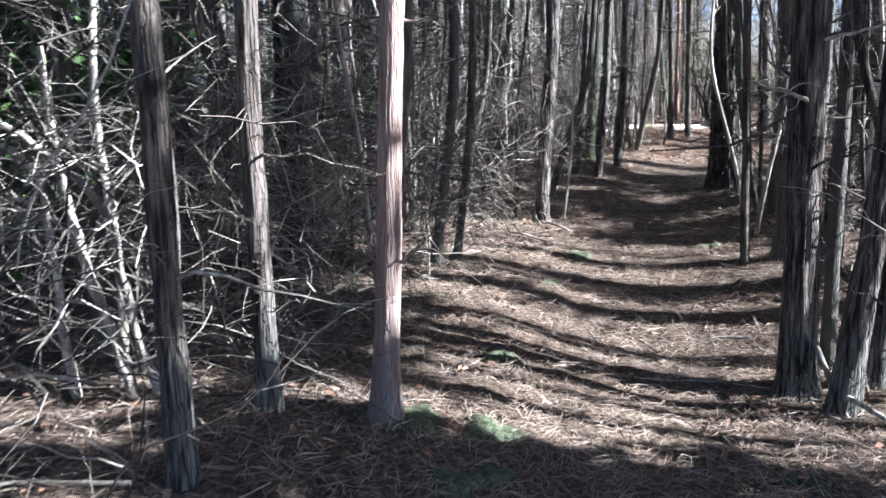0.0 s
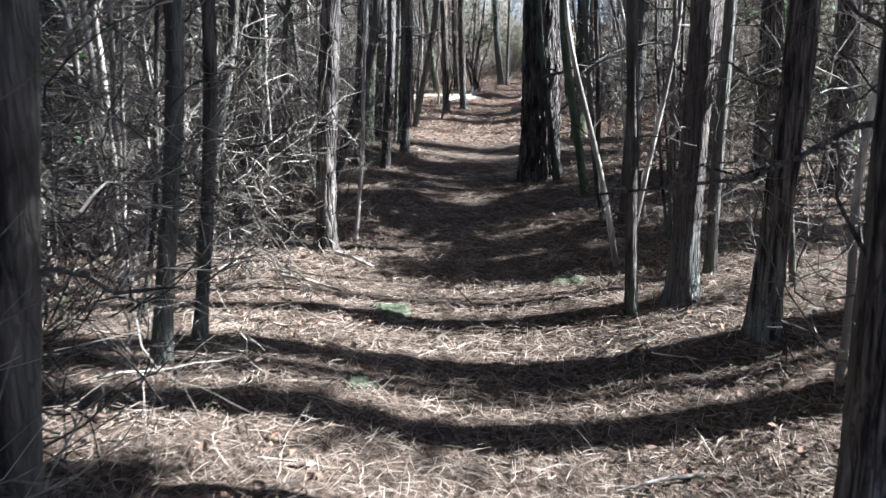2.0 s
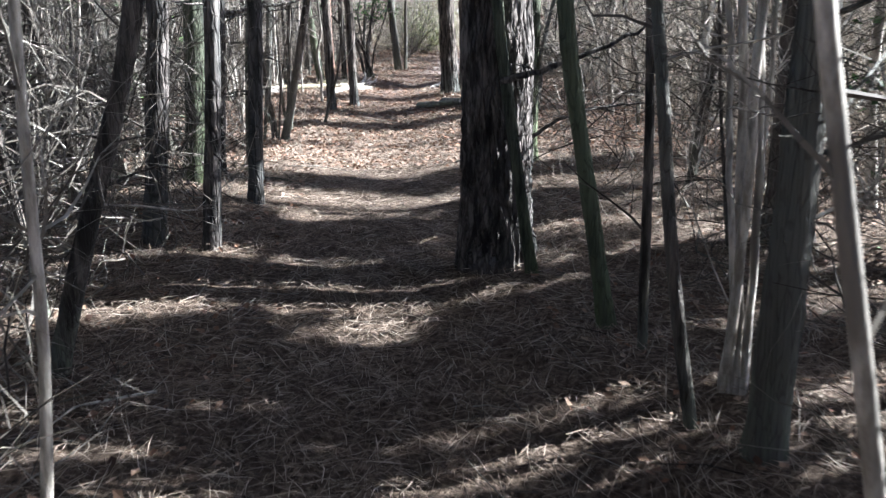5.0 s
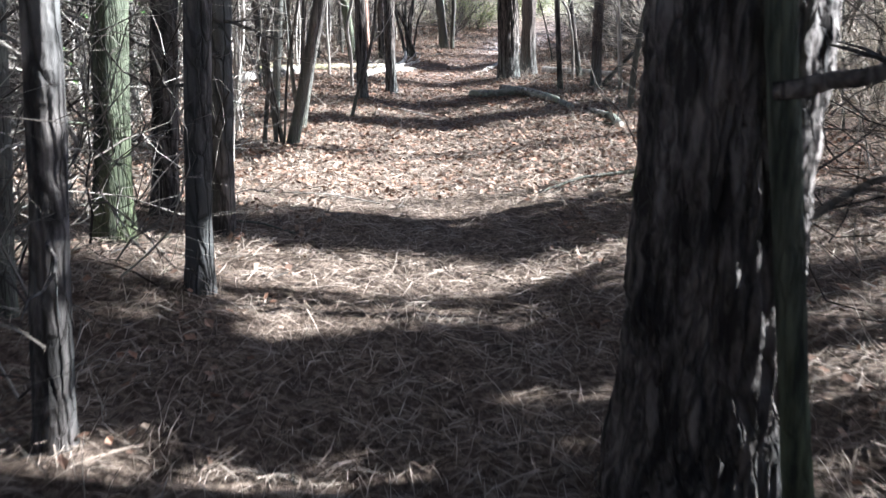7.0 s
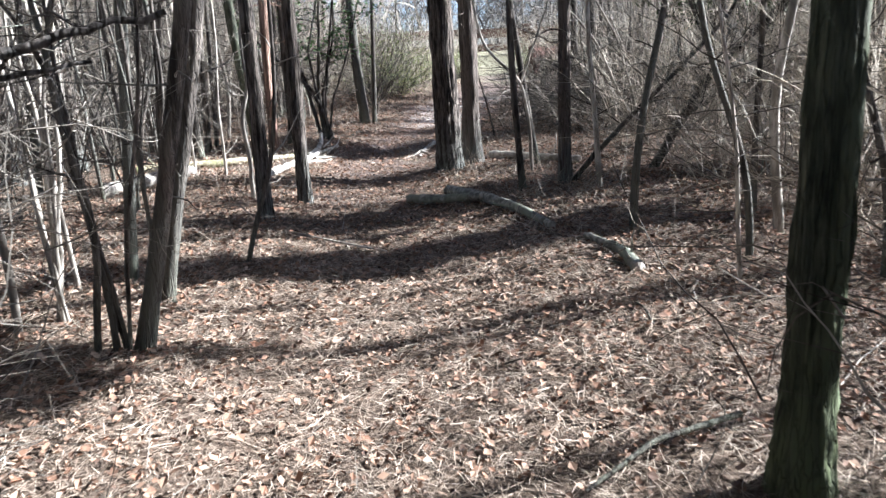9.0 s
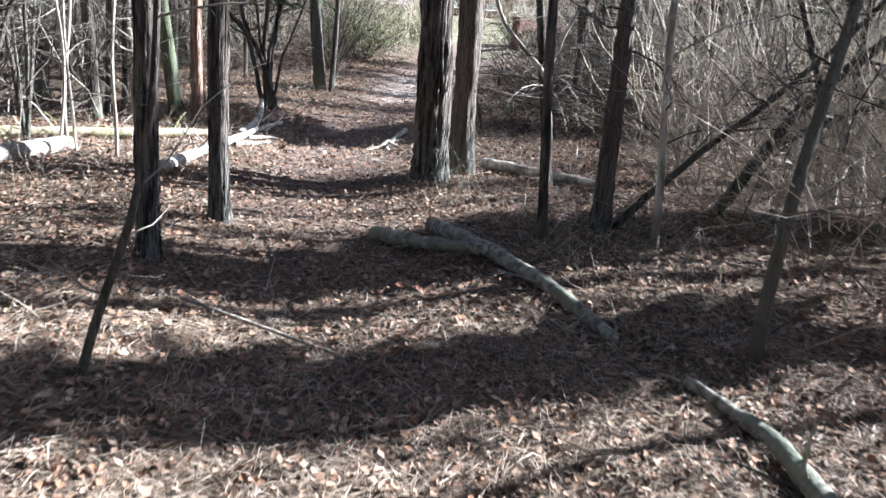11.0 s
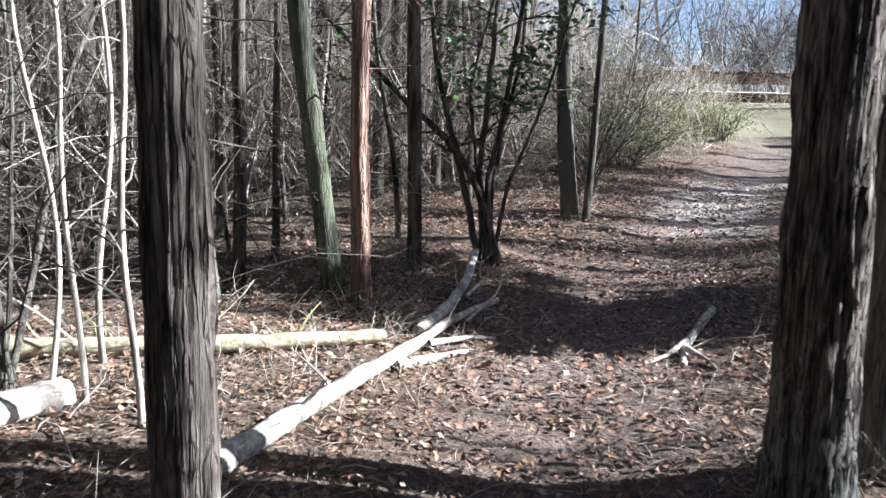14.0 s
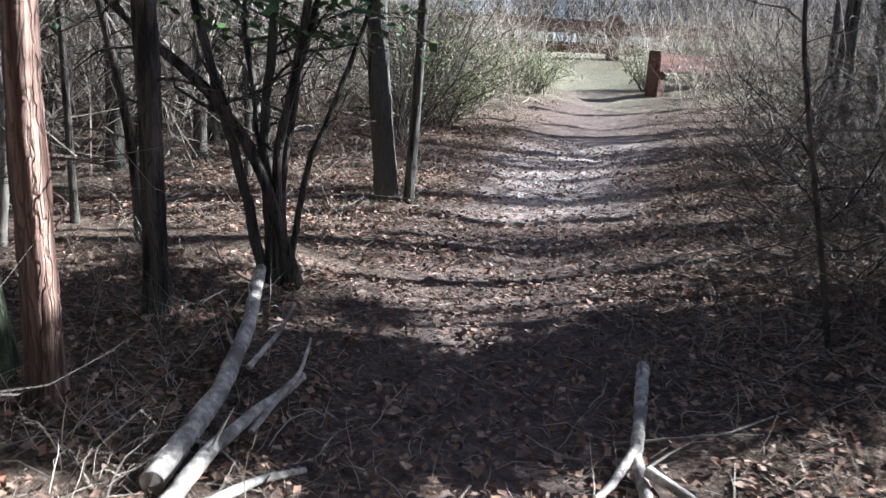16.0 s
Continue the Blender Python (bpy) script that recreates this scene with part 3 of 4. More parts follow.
sapling("sapling", "pale leaning sapling rising from a leafy bank", 2.92, 5.83, 0.017, 0.17, -0.10, 1.4, PALE_WOOD, twigs=9)
sapling("sapling", "thin dark sapling leaning beside the trail", 3.45, 6.95, 0.022, -0.13, 0.075, 1.6, BARK_GREY, height=4.5)
sapling("sapling", "thin dark upright sapling beside the trail", 3.74, 7.50, 0.020, 0.0, 0.0, 1.6, BARK_GREY, height=4.5)
sapling("sapling", "slim pale stem with broken side twigs", 3.05, 5.55, 0.012, 0.03, -0.02, 1.6, PALE_WOOD, height=4.0, twigs=18)
tree("mossy_tree", "pale mossy trunk standing in the dark wood", 1.40, 9.05, 0.055, 0.02, -0.01, 1.4, BARK_MOSSY, "bare", stubs=8, stub_length=0.5)
propped_stem = tree("mossy_tree", "slim dark greenish sapling leaning against the old pine's side", 3.98, 8.58, 0.029, -0.133, 0.066, 1.20, BARK_MOSSY, "bare", stubs=0)
old_pine = tree("pine_tree", "thick old pine with deep plated dark bark beside the trail", 3.95, 8.87, 0.173, 0.016, -0.008, 1.20, BARK_PINE, "pine", sides=150, rows=260, relief=0.015, plated=0.0243, flare=0.22, stubs=2, stub_low=1.6, height=13)
tree("pine_tree", "slim dark-barked pine at the trail's edge", 2.66, 9.56, 0.042, 0.066, -0.033, 1.20, BARK_PINE, "bare", stub_length=0.45, stubs=7)
tree("pine_tree", "slim dark-barked pine at the trail's edge", 2.43, 9.81, 0.054, 0.114, -0.056, 1.20, BARK_PINE, "pine", stub_length=0.45, stubs=7, sides=30, relief=0.09)
tree("bare_tree", "slim grey leafless trunk at the trail's edge", 2.57, 10.32, 0.034, 0.088, -0.043, 1.20, BARK_GREY, "bare", stub_length=0.45, stubs=7)
tree("pine_tree", "slim dark-barked pine at the trail's edge", 3.17, 10.45, 0.045, 0.072, -0.036, 1.20, BARK_PINE, "pine", stub_length=0.45, stubs=7)
tree("pine_tree", "slim dark-barked pine at the trail's edge", 3.43, 11.30, 0.050, 0.047, -0.023, 1.20, BARK_PINE, "pine", stub_length=0.45, stubs=7)
tree("mossy_tree", "trunk with bright moss on its foot", 2.97, 11.19, 0.072, 0.086, -0.042, 1.20, BARK_MOSSY, "bare", flare=0.5)
shaded_pine = tree("pine_tree", "slim dark-barked pine at the trail's edge", 3.25, 11.70, 0.059, 0.094, -0.046, 1.20, BARK_PINE, "pine", stub_length=0.45, stubs=7, sides=30, relief=0.09)
tree("mossy_tree", "thin trunk with grey-green lichen, its bark coloured pale as if sunlit", 3.60, 12.01, 0.030, 0.073, -0.038, 1.20, BARK_LICHEN_LIT, "bare")
tree("mossy_tree", "slim leaning trunk with pale lit patches", 3.80, 7.79, 0.034, -0.146, 0.072, 1.20, BARK_MOSSY, "bare", stubs=0)
tree("bare_tree", "slim grey leafless trunk at the trail's edge", 6.01, 9.60, 0.034, 0.124, -0.061, 1.20, BARK_GREY, "bare", stub_length=0.45, stubs=7)
tree("cedar_tree", "dark cedar with green-lit bark strips beside the trail", 5.76, 11.26, 0.074, 0.026, -0.015, 1.41, BARK_MOSSY, "pine", sides=56, relief=0.12, flare=0.5, stubs=4, stub_low=1.2)
tree("cedar_tree", "stout cedar with deep shredding bark and spreading root flare", 8.745, 17.92, 0.128, -0.017, 0.010, 1.90, BARK_CEDAR, "pine", sides=72, relief=0.12, flare=0.3, stubs=2, stub_low=1.5)
tree("cedar_tree", "dark cedar standing close behind a stouter one", 9.14, 18.05, 0.098, -0.015, 0.009, 1.93, BARK_CEDAR, "pine", sides=36, relief=0.1, stubs=4)
tree("cedar_tree", "lichen-footed cedar at the trail's edge", 8.86, 16.08, 0.058, 0.006, -0.003, 1.77, BARK_CEDAR, "pine", stub_length=0.45, stubs=7, sides=30, relief=0.09)
tree("bare_tree", "slim grey leafless trunk at the trail's edge", 8.35, 16.05, 0.030, -0.055, 0.033, 1.20, BARK_GREY, "bare", stub_length=0.45, stubs=7)
tree("bare_tree", "slim grey leafless trunk at the trail's edge", 9.50, 17.33, 0.035, -0.132, 0.079, 1.89, BARK_GREY, "bare", stub_length=0.45, stubs=7)
tree("cedar_tree", "slim pale cedar with ridged bark", 6.12, 16.57, 0.058, -0.014, 0.009, 1.42, BARK_CEDAR, "pine", sides=56, relief=0.11, flare=0.3, stubs=1, stub_low=2.0)
tree("cedar_tree", "slim cedar with finely ridged grey bark beside the trail", 6.76, 17.27, 0.061, -0.007, 0.005, 1.62, BARK_CEDAR, "pine", sides=64, relief=0.11, flare=0.3, stubs=1, stub_low=2.0)
tree("cedar_tree", "red-barked cedar with stripped sunlit patches", 7.84, 20.84, 0.057, 0.006, -0.003, 1.30, BARK_RED, "pine", sides=32, relief=0.09, flare=0.6, stubs=8, stub_length=0.3)
tree("bare_tree", "slim grey leafless trunk at the trail's edge", 8.36, 21.50, 0.050, -0.005, 0.002, 1.71, BARK_GREY, "bare", stub_length=0.45, stubs=7, sides=30, relief=0.09)
tree("mossy_tree", "leaning mossy trunk among the thin trees", 7.71, 21.08, 0.070, -0.119, 0.047, 1.66, BARK_MOSSY, "bare", flare=0.5)
tree("bare_tree", "slim grey leafless trunk at the trail's edge", 6.95, 21.23, 0.056, -0.039, 0.016, 1.66, BARK_GREY, "bare", stub_length=0.45, stubs=7, sides=30, relief=0.09)
tree("bare_tree", "slim grey leafless trunk at the trail's edge", 7.15, 21.51, 0.043, 0.033, -0.013, 1.68, BARK_GREY, "bare", stub_length=0.45, stubs=7)
tree("bare_tree", "slim grey leafless trunk at the trail's edge", 7.46, 22.14, 0.030, 0.012, -0.005, 1.74, BARK_GREY, "bare", stub_length=0.45, stubs=7)
tree("bare_tree", "slim grey leafless trunk at the trail's edge", 10.53, 23.51, 0.080, -0.070, 0.044, 1.45, BARK_GREY, "bare", stub_length=0.45, stubs=7, sides=30, relief=0.09)
tree("bare_tree", "slim grey leafless trunk at the trail's edge", 10.65, 23.40, 0.038, 0.033, -0.021, 1.47, BARK_GREY, "bare", stub_length=0.45, stubs=7)
sapling("sapling", "thin pale dead sapling at the trail's edge", 5.50, 15.25, 0.018, 0.215, -0.152, 0.55, BARK_GREY)
tree("bare_tree", "slim grey leafless trunk at the trail's edge", 4.49, 13.81, 0.040, 0.187, -0.112, 1.60, BARK_GREY, "bare", stub_length=0.45, stubs=7)
tree("bare_tree", "slim grey leafless trunk at the trail's edge", 4.79, 14.55, 0.040, 0.175, -0.105, 1.65, BARK_GREY, "bare", stub_length=0.45, stubs=7)
tree("bare_tree", "slim grey leafless trunk at the trail's edge", 4.72, 15.08, 0.036, 0.081, -0.049, 1.69, BARK_GREY, "bare", stub_length=0.45, stubs=7)
sapling("sapling", "thin pale dead sapling at the trail's edge", 6.23, 19.33, 0.013, 0.013, -0.004, 1.20, PALE_WOOD)
sapling("sapling", "thin pale dead sapling at the trail's edge", 6.36, 19.39, 0.014, -0.069, 0.022, 1.20, PALE_WOOD)
sapling("sapling", "thin pale dead sapling at the trail's edge", 6.41, 19.90, 0.016, -0.024, 0.007, 1.20, PALE_WOOD)
sapling("sapling", "thin pale dead sapling at the trail's edge", 6.60, 19.06, 0.016, 0.072, -0.023, 1.24, PALE_WOOD)
sapling("sapling", "thin dark sapling curving up at the trail's edge", 10.77, 19.96, 0.014, -0.2, 0.12, 1.3, BARK_GREY)
# added cedars: their crowns throw the shade bands over trail and left wood
for x, y, high, wide, limbs, low in ((7.9, 5.6, 6.3, 0.8, 22, 2.4), (7.3, 4.9, 3.6, 0.3, 22, 1.5), (9.0, 6.4, 5.6, 0.9, 28, 2.6), (9.2, 8.1, 5.0, 0.8, 26, 2.8), (4.1, 0.9, 3.0, 0.8, 40, 1.2), (6.2, 2.4, 7.2, 0.8, 26, 3.9), (6.4, 3.5, 7.2, 0.8, 26, 3.9), (6.1, 1.5, 7.0, 0.7, 44, 4.0), (5.8, -0.5, 6.6, 0.8, 50, 3.4),
                                     (11.2, 13.5, 4.2, 0.42, 36, 1.8), (9.0, 9.9, 4.8, 0.4, 36, 2.0), (11.6, 14.85, 4.0, 0.4, 36, 1.8), (10.5, 12.0, 6.5, 0.9, 34, 4.0), (9.9, 8.6, 6.6, 0.7, 18, 4.6), (13.3, 14.8, 3.8, 0.5, 22, 1.5), (14.8, 18.6, 4.6, 0.65, 34, 1.5), (15.7, 19.5, 6.5, 0.9, 40, 4.2)):
    tree("evergreen_cedar", "evergreen cedar added on the sunny side to cast shade", x, y, 0.05 + 0.01 * (high > 5), 0, 0, 1.5, BARK_CEDAR, "low", height=high, stubs=0, crown_wide=wide, crown_limbs=limbs, crown_low=low)
limb(side_cedar, [(1.84, 3.08, 1.18), (1.64, 2.86, 1.22), (1.42, 2.78, 1.28)], 0.011, PALE_WOOD, 4, 0.16, label="bleached dead branch")
limb(side_cedar, [(1.88, 3.06, 1.45), (2.05, 2.85, 1.5), (2.25, 2.75, 1.6)], 0.009, PALE_WOOD, 5, 0.2, label="bleached dead branch")
limb(shaded_pine, [(3.37, 11.64, 1.33), (3.65, 11.71, 1.37), (3.91, 11.67, 1.41), (4.18, 11.60, 1.47)], 0.018, BARK_PINE, 9, 0.3, 0.5)
limb(shaded_pine, [(3.37, 11.64, 1.30), (3.72, 11.70, 1.34), (3.90, 11.68, 1.36), (4.04, 11.64, 1.38)], 0.010, BARK_PINE, 7, 0.25, 0.6)
limb(propped_stem, [(3.85, 8.65, 0.98), (3.93, 8.45, 1.03), (4.05, 8.32, 1.09), (4.35, 8.18, 1.22)], 0.017, BARK_PINE, 3, 0.2)
limb(old_pine, [(4.10, 8.82, 0.66), (4.26, 8.74, 0.77), (4.37, 8.63, 0.82), (4.62, 8.45, 0.85)], 0.010, BARK_PINE, 5, 0.3)

# ---- the wood around: copies of a few trees and saplings ----
def far_enough(x, y, taken, gap):
    return all((x - a) ** 2 + (y - b) ** 2 > gap * gap for a, b in taken)


TAKEN = [(o.location.x, o.location.y) for o in scene.objects if o.parent is None and o.type == "EMPTY"]


WOOD_SEED = 8
SHADE_X, SHADE_Y = to_sun.x / to_sun.z, to_sun.y / to_sun.z
OPEN_LINES = ((-0.1, 2.48), (1.5, 4.1), (0.5, 3.75), (1.55, 5.3), (1.87, 5.65), (2.05, 6.4), (2.7, 5.8), (4.6, 12.3), (5.2, 12.8), (3.6, 12.0), (5.9, 15.6), (8.1, 19.3), (8.6, 19.7), (7.84, 20.84), (6.76, 17.27), (8.74, 17.92))
SUNLIT = ((3.4, 16.0), (7.0, 24.0), (5.0, 25.0), (8.0, 26.0), (-1.2, 2.8), (-2.2, 3.1), (-3.2, 3.4), (6.0, 13.6), (7.0, 13.4), (8.5, 14.5), (7.5, 15.2), (2.8, 5.8), (3.6, 5.4), (6.5, 11.5), (7.5, 12.5), (0.2, 3.9), (0.7, 3.5), (1.4, 4.0), (1.55, 5.3), (1.9, 5.7), (2.05, 6.4), (3.5, 10.5), (4.2, 11.3), (4.7, 12.5), (5.4, 12.7), (4.2, 12.8), (5.6, 14.2), (5.9, 15.6), (7.0, 16.9), (4.6, 18.4), (6.2, 19.2), (7.2, 18.9), (8.1, 19.3), (8.6, 19.6), (10.3, 21.7), (12.4, 24.0), (13.5, 25.0))


def wood():
    kinds = []
    for i in range(4):
        kinds.append(tree("pine_tree", "tall slender pine with flaking dark bark and a high crown", -30 - i, -30, 0.06 + 0.022 * i, 0.01, 0.01, 2, BARK_PINE if i % 2 else BARK_CEDAR, "pine", stubs=7, sides=14, group="woodland trees", stub_length=0.5))
    for i in range(5):
        kinds.append(tree("bare_tree", "leafless grey woodland tree with thin dead branches", -36 - i, -30, 0.03 + 0.013 * i, rng.normal(0, 0.03), rng.normal(0, 0.03), 2, BARK_GREY, "bare", stubs=12, sides=12, group="woodland trees", stub_length=0.8, stub_high=3.2))
    thin = [sapling("sapling", "thin pale dead sapling in the undergrowth", -42 - i, -30, 0.010 + 0.004 * i, rng.normal(0, 0.07), rng.normal(0, 0.07), 2, PALE_WOOD if i % 2 else BARK_GREY, 2.6 + 0.4 * i, 18, "undergrowth saplings") for i in range(6)]
    taken = list(TAKEN)
    dice = np.random.default_rng(WOOD_SEED)
    used = {}

    def put(kind, x, y):
        m = Matrix.Translation(on_ground(x, y)) @ Matrix.Rotation(dice.uniform(0, 6.28), 4, "Z") @ Matrix.Scale(dice.uniform(0.8, 1.2), 4)
        ob = kind if kind not in used else copy_thing(kind, m)
        ob.matrix_basis = m
        used[kind] = 1
        taken.append((x, y))

    def clear(x, y, heights, wide):
        """No crown may stand where it would shade the sunlit stretches of the trail."""
        for a, b in OPEN_LINES:
            ahead = ((x - a) * SHADE_X + (y - b) * SHADE_Y) / math.hypot(SHADE_X, SHADE_Y)
            aside = ((x - a) * SHADE_Y - (y - b) * SHADE_X) / math.hypot(SHADE_X, SHADE_Y)
            if 0.2 < ahead < 9 and abs(aside) < 0.2:
                return False
        return all((x - SHADE_X * h - a) ** 2 + (y - SHADE_Y * h - b) ** 2 > wide * wide for h in heights for a, b in SUNLIT)

    def plant(count, choose, near, away, gap, box):
        made = tries = 0
        while made < count and tries < count * 60:
            tries += 1
            x, y = dice.uniform(box[0], box[1]), dice.uniform(box[2], box[3])
            f = float(trail_far(x, y))
            if near < f < away and far_enough(x, y, taken, gap) and 0.45 * x + 0.9 * y < 33 and not (x > 11 and 24.5 < y - 0.35 * (x - 14) < 29):
                pick = choose[dice.integers(len(choose))]
                if not (clear(x, y, (5.5, 7, 9, 11), 2.1) if pick in kinds[:4] else clear(x, y, (2.5, 4, 5.5), 0.7)):
                    continue
                put(pick, x, y)
                made += 1

    for k in kinds + thin:
        while True:
            x, y = dice.uniform(-8, 16), dice.uniform(-6, 30)
            if 3.0 < trail_far(x, y) < 12 and far_enough(x, y, taken, 0.6):
                break
        put(k, x, y)
    # the dense dark wood on one side of the trail, thinner and leafless on the sunny side
    bare = kinds[4:]
    mixed = kinds + bare
    plant(75, kinds, 1.9, 9.0, 0.55, (-7, 6, 0, 16))
    plant(26, mixed, 2.4, 8.0, 0.7, (2, 12, -4, 7))
    plant(16, bare, 4.0, 8.5, 0.9, (6, 16, 8, 16))
    plant(34, mixed, 3.2, 13.0, 0.7, (-4, 7, 14, 21))
    plant(34, bare, 3.2, 13.0, 0.7, (-4, 9, 21, 32))
    plant(20, bare, 4.2, 12.0, 0.9, (10, 24, 12, 27))
    plant(25, mixed, 2.0, 9.0, 0.8, (-8, 8, -9, 0))
    plant(60, thin, 1.25, 3.5, 0.25, (-4, 4, 0, 12))
    plant(22, thin, 1.6, 4.5, 0.3, (2, 8, 8, 15))
    plant(40, thin, 3.2, 6.0, 0.3, (8, 16, 11, 23))
    plant(60, thin, 2.0, 7.0, 0.3, (2, 10, 12, 28))
    plant(14, bare, 2.4, 6.0, 0.8, (12, 20, 18, 25))
    plant(62, bare, 2.6, 9.0, 0.6, (4, 13, 22, 34))
    plant(30, bare, 1.8, 9.0, 0.8, (13, 30, 29, 33))

    return taken


wood()
# one more added cedar, only there to shade the trail near its end
tree("evergreen_cedar", "evergreen cedar added on the sunny side to cast shade", 13.8, 19.4, 0.05, 0, 0, 1.5, BARK_CEDAR, "low", height=3.9, stubs=0, crown_wide=0.65, crown_limbs=28)



# ---- fallen wood ----
def fallen(name, label, points, r0, r1, mat, category="log", forks=(), sides=16, relief=0.06, knots=3):
    """A fallen stem through a few points (x, y, height over the ground), with broken side branches as parts."""
    pts = [(x, y, float(ground(x, y)) + h) for x, y, h in points]
    o = np.array(pts[0])
    line = along(np.array(pts) - o, 40)
    line[1:-1] += rng.normal(0, r0 * 0.04, (38, 3))
    r = np.linspace(r0, r1, 40) * (1 + 0.05 * np.sin(np.arange(40) * 0.9))
    thing = empty(name, tuple(o))
    piece("stem", *tubes(line[None], r[None], sides, r0 * relief, 6), mat, thing, smooth=True)
    for end, way in ((0, line[0] - line[1]), (-1, line[-1] - line[-2])):
        w = way / np.linalg.norm(way)
        a = np.cross(w, (0, 0, 1))
        a /= np.linalg.norm(a)
        b = np.cross(w, a)
        th = np.arange(10) * 0.2 * np.pi
        rim = line[end] + r[end] * 0.99 * (np.cos(th)[:, None] * a + np.sin(th)[:, None] * b)
        V = np.concatenate([rim, [line[end] + w * r[end] * 0.5]])
        piece("broken_end", V, np.array([[i, (i + 1) % 10, 10] for i in range(10)]), PALE_WOOD, thing, "pale splintered wood")
    for f in forks:
        q = np.array([(x, y, float(ground(x, y)) + h) for x, y, h in f[0]]) - o
        l2 = along(q, 16)
        piece("side_branch", *tubes(l2[None], np.linspace(f[1], f[1] * 0.5, 16)[None], 8, f[1] * 0.08, 4), mat, thing, smooth=True)
    for _ in range(knots):
        i = rng.integers(4, 36)
        P, R = wander(line[i][None], rng.normal(0, 1, (1, 3)) + np.array([[0, 0, 0.6]]), np.array([rng.uniform(0.08, 0.3)]), 5, 0.2, 0, np.array([r[i] * 0.3]))
        piece("twig", *tubes(P, R, 4), mat, thing)
    return tagged(thing, label, category)


fallen("fallen_log", "sun-bleached fallen log lying beside the trail", [(6.78, 18.5, 0.05), (7.2, 19.02, 0.05), (7.9, 19.82, 0.06), (8.2, 20.2, 0.08), (8.64, 20.58, 0.10)], 0.052, 0.015, LOG_PALE,
       forks=[([(7.75, 19.6, 0.03), (8.0, 19.75, 0.02), (8.2, 19.85, 0.015)], 0.03), ([(8.0, 19.9, 0.05), (8.3, 20.05, 0.03), (8.45, 20.1, 0.015)], 0.02), ([(8.35, 20.3, 0.06), (8.6, 20.5, 0.14), (8.7, 20.65, 0.2)], 0.011)], knots=6)
fallen("fallen_branch", "grey-blue broken branch lying behind a bleached log", [(8.0, 20.1, 0.04), (8.35, 20.6, 0.06), (8.62, 21.1, 0.07), (8.9, 21.72, 0.10)], 0.036, 0.026, LOG_PALE, "branch",
       forks=[([(8.5, 20.75, 0.06), (8.68, 20.9, 0.14), (8.78, 21.0, 0.2)], 0.012)])
fallen("fallen_log", "moss-tinged pale log lying in the leaves", [(5.9, 20.15, 0.04), (6.7, 19.97, 0.045), (7.25, 19.95, 0.045), (7.78, 19.98, 0.05)], 0.055, 0.035, LOG_MOSSY, knots=5)
fallen("fallen_log", "short bleached log in the leaves behind slim trunks", [(5.2, 18.6, 0.06), (5.9, 19.05, 0.07), (6.3, 19.35, 0.06)], 0.075, 0.065, LOG_PALE)
fallen("fallen_branch", "forked bleached branch lying at the trail's edge", [(9.93, 20.2, 0.07), (9.65, 19.92, 0.06), (9.42, 19.7, 0.04), (9.25, 19.45, 0.02)], 0.026, 0.02, LOG_PALE, "branch",
       forks=[([(9.44, 19.72, 0.07), (9.27, 19.64, 0.03), (9.08, 19.56, 0.01)], 0.018), ([(9.35, 19.58, 0.06), (9.39, 19.42, 0.02), (9.36, 19.32, 0.01)], 0.02)])
fallen("fallen_log", "grey lichen-covered log lying across the leaves", [(7.9, 16.6, 0.05), (7.82, 15.9, 0.06), (7.7, 15.25, 0.05), (7.52, 14.6, 0.04)], 0.052, 0.028, LOG_GREY)
fallen("fallen_log", "grey lichen-covered branch beside a longer log", [(7.53, 16.68, 0.04), (7.62, 16.25, 0.06), (7.74, 15.83, 0.09)], 0.045, 0.032, LOG_GREY)
fallen("fallen_log", "grey rotting log among dry stalks", [(7.1, 13.3, 0.03), (7.3, 13.65, 0.05), (7.4, 14.1, 0.04)], 0.04, 0.02, LOG_GREY)
fallen("fallen_log", "pale fallen log behind the cedars", [(9.42, 18.1, 0.05), (9.6, 17.5, 0.06), (9.78, 16.95, 0.06)], 0.045, 0.032, LOG_PALE)
fallen("fallen_branch", "bleached bent branch hanging from a cedar's foot", [(1.9, 3.05, 0.3), (1.9, 2.85, 0.12), (1.97, 2.6, 0.08), (2.0, 2.25, 0.02)], 0.014, 0.01, PALE_WOOD, "branch")
fallen("fallen_branch", "thin dark branch lying over the pine straw", [(5.96, 11.64, 0.05), (5.6, 11.68, 0.07), (5.27, 11.63, 0.03)], 0.012, 0.006, BARK_GREY, "branch")
fallen("fallen_branch", "short pale stick on the pine straw", [(1.39, 6.61, 0.04), (1.45, 6.5, 0.05), (1.55, 6.4, 0.02)], 0.013, 0.008, PALE_WOOD, "branch")
fallen("fallen_branch", "pale stick on sunlit straw", [(0.98, 6.21, 0.03), (1.1, 6.08, 0.04), (1.25, 6.0, 0.02)], 0.010, 0.006, PALE_WOOD, "branch")
fallen("fallen_branch", "long thin stick lying among the leaves", [(6.05, 15.85, 0.03), (6.3, 15.5, 0.05), (6.5, 15.2, 0.02)], 0.010, 0.006, PALE_WOOD, "branch")
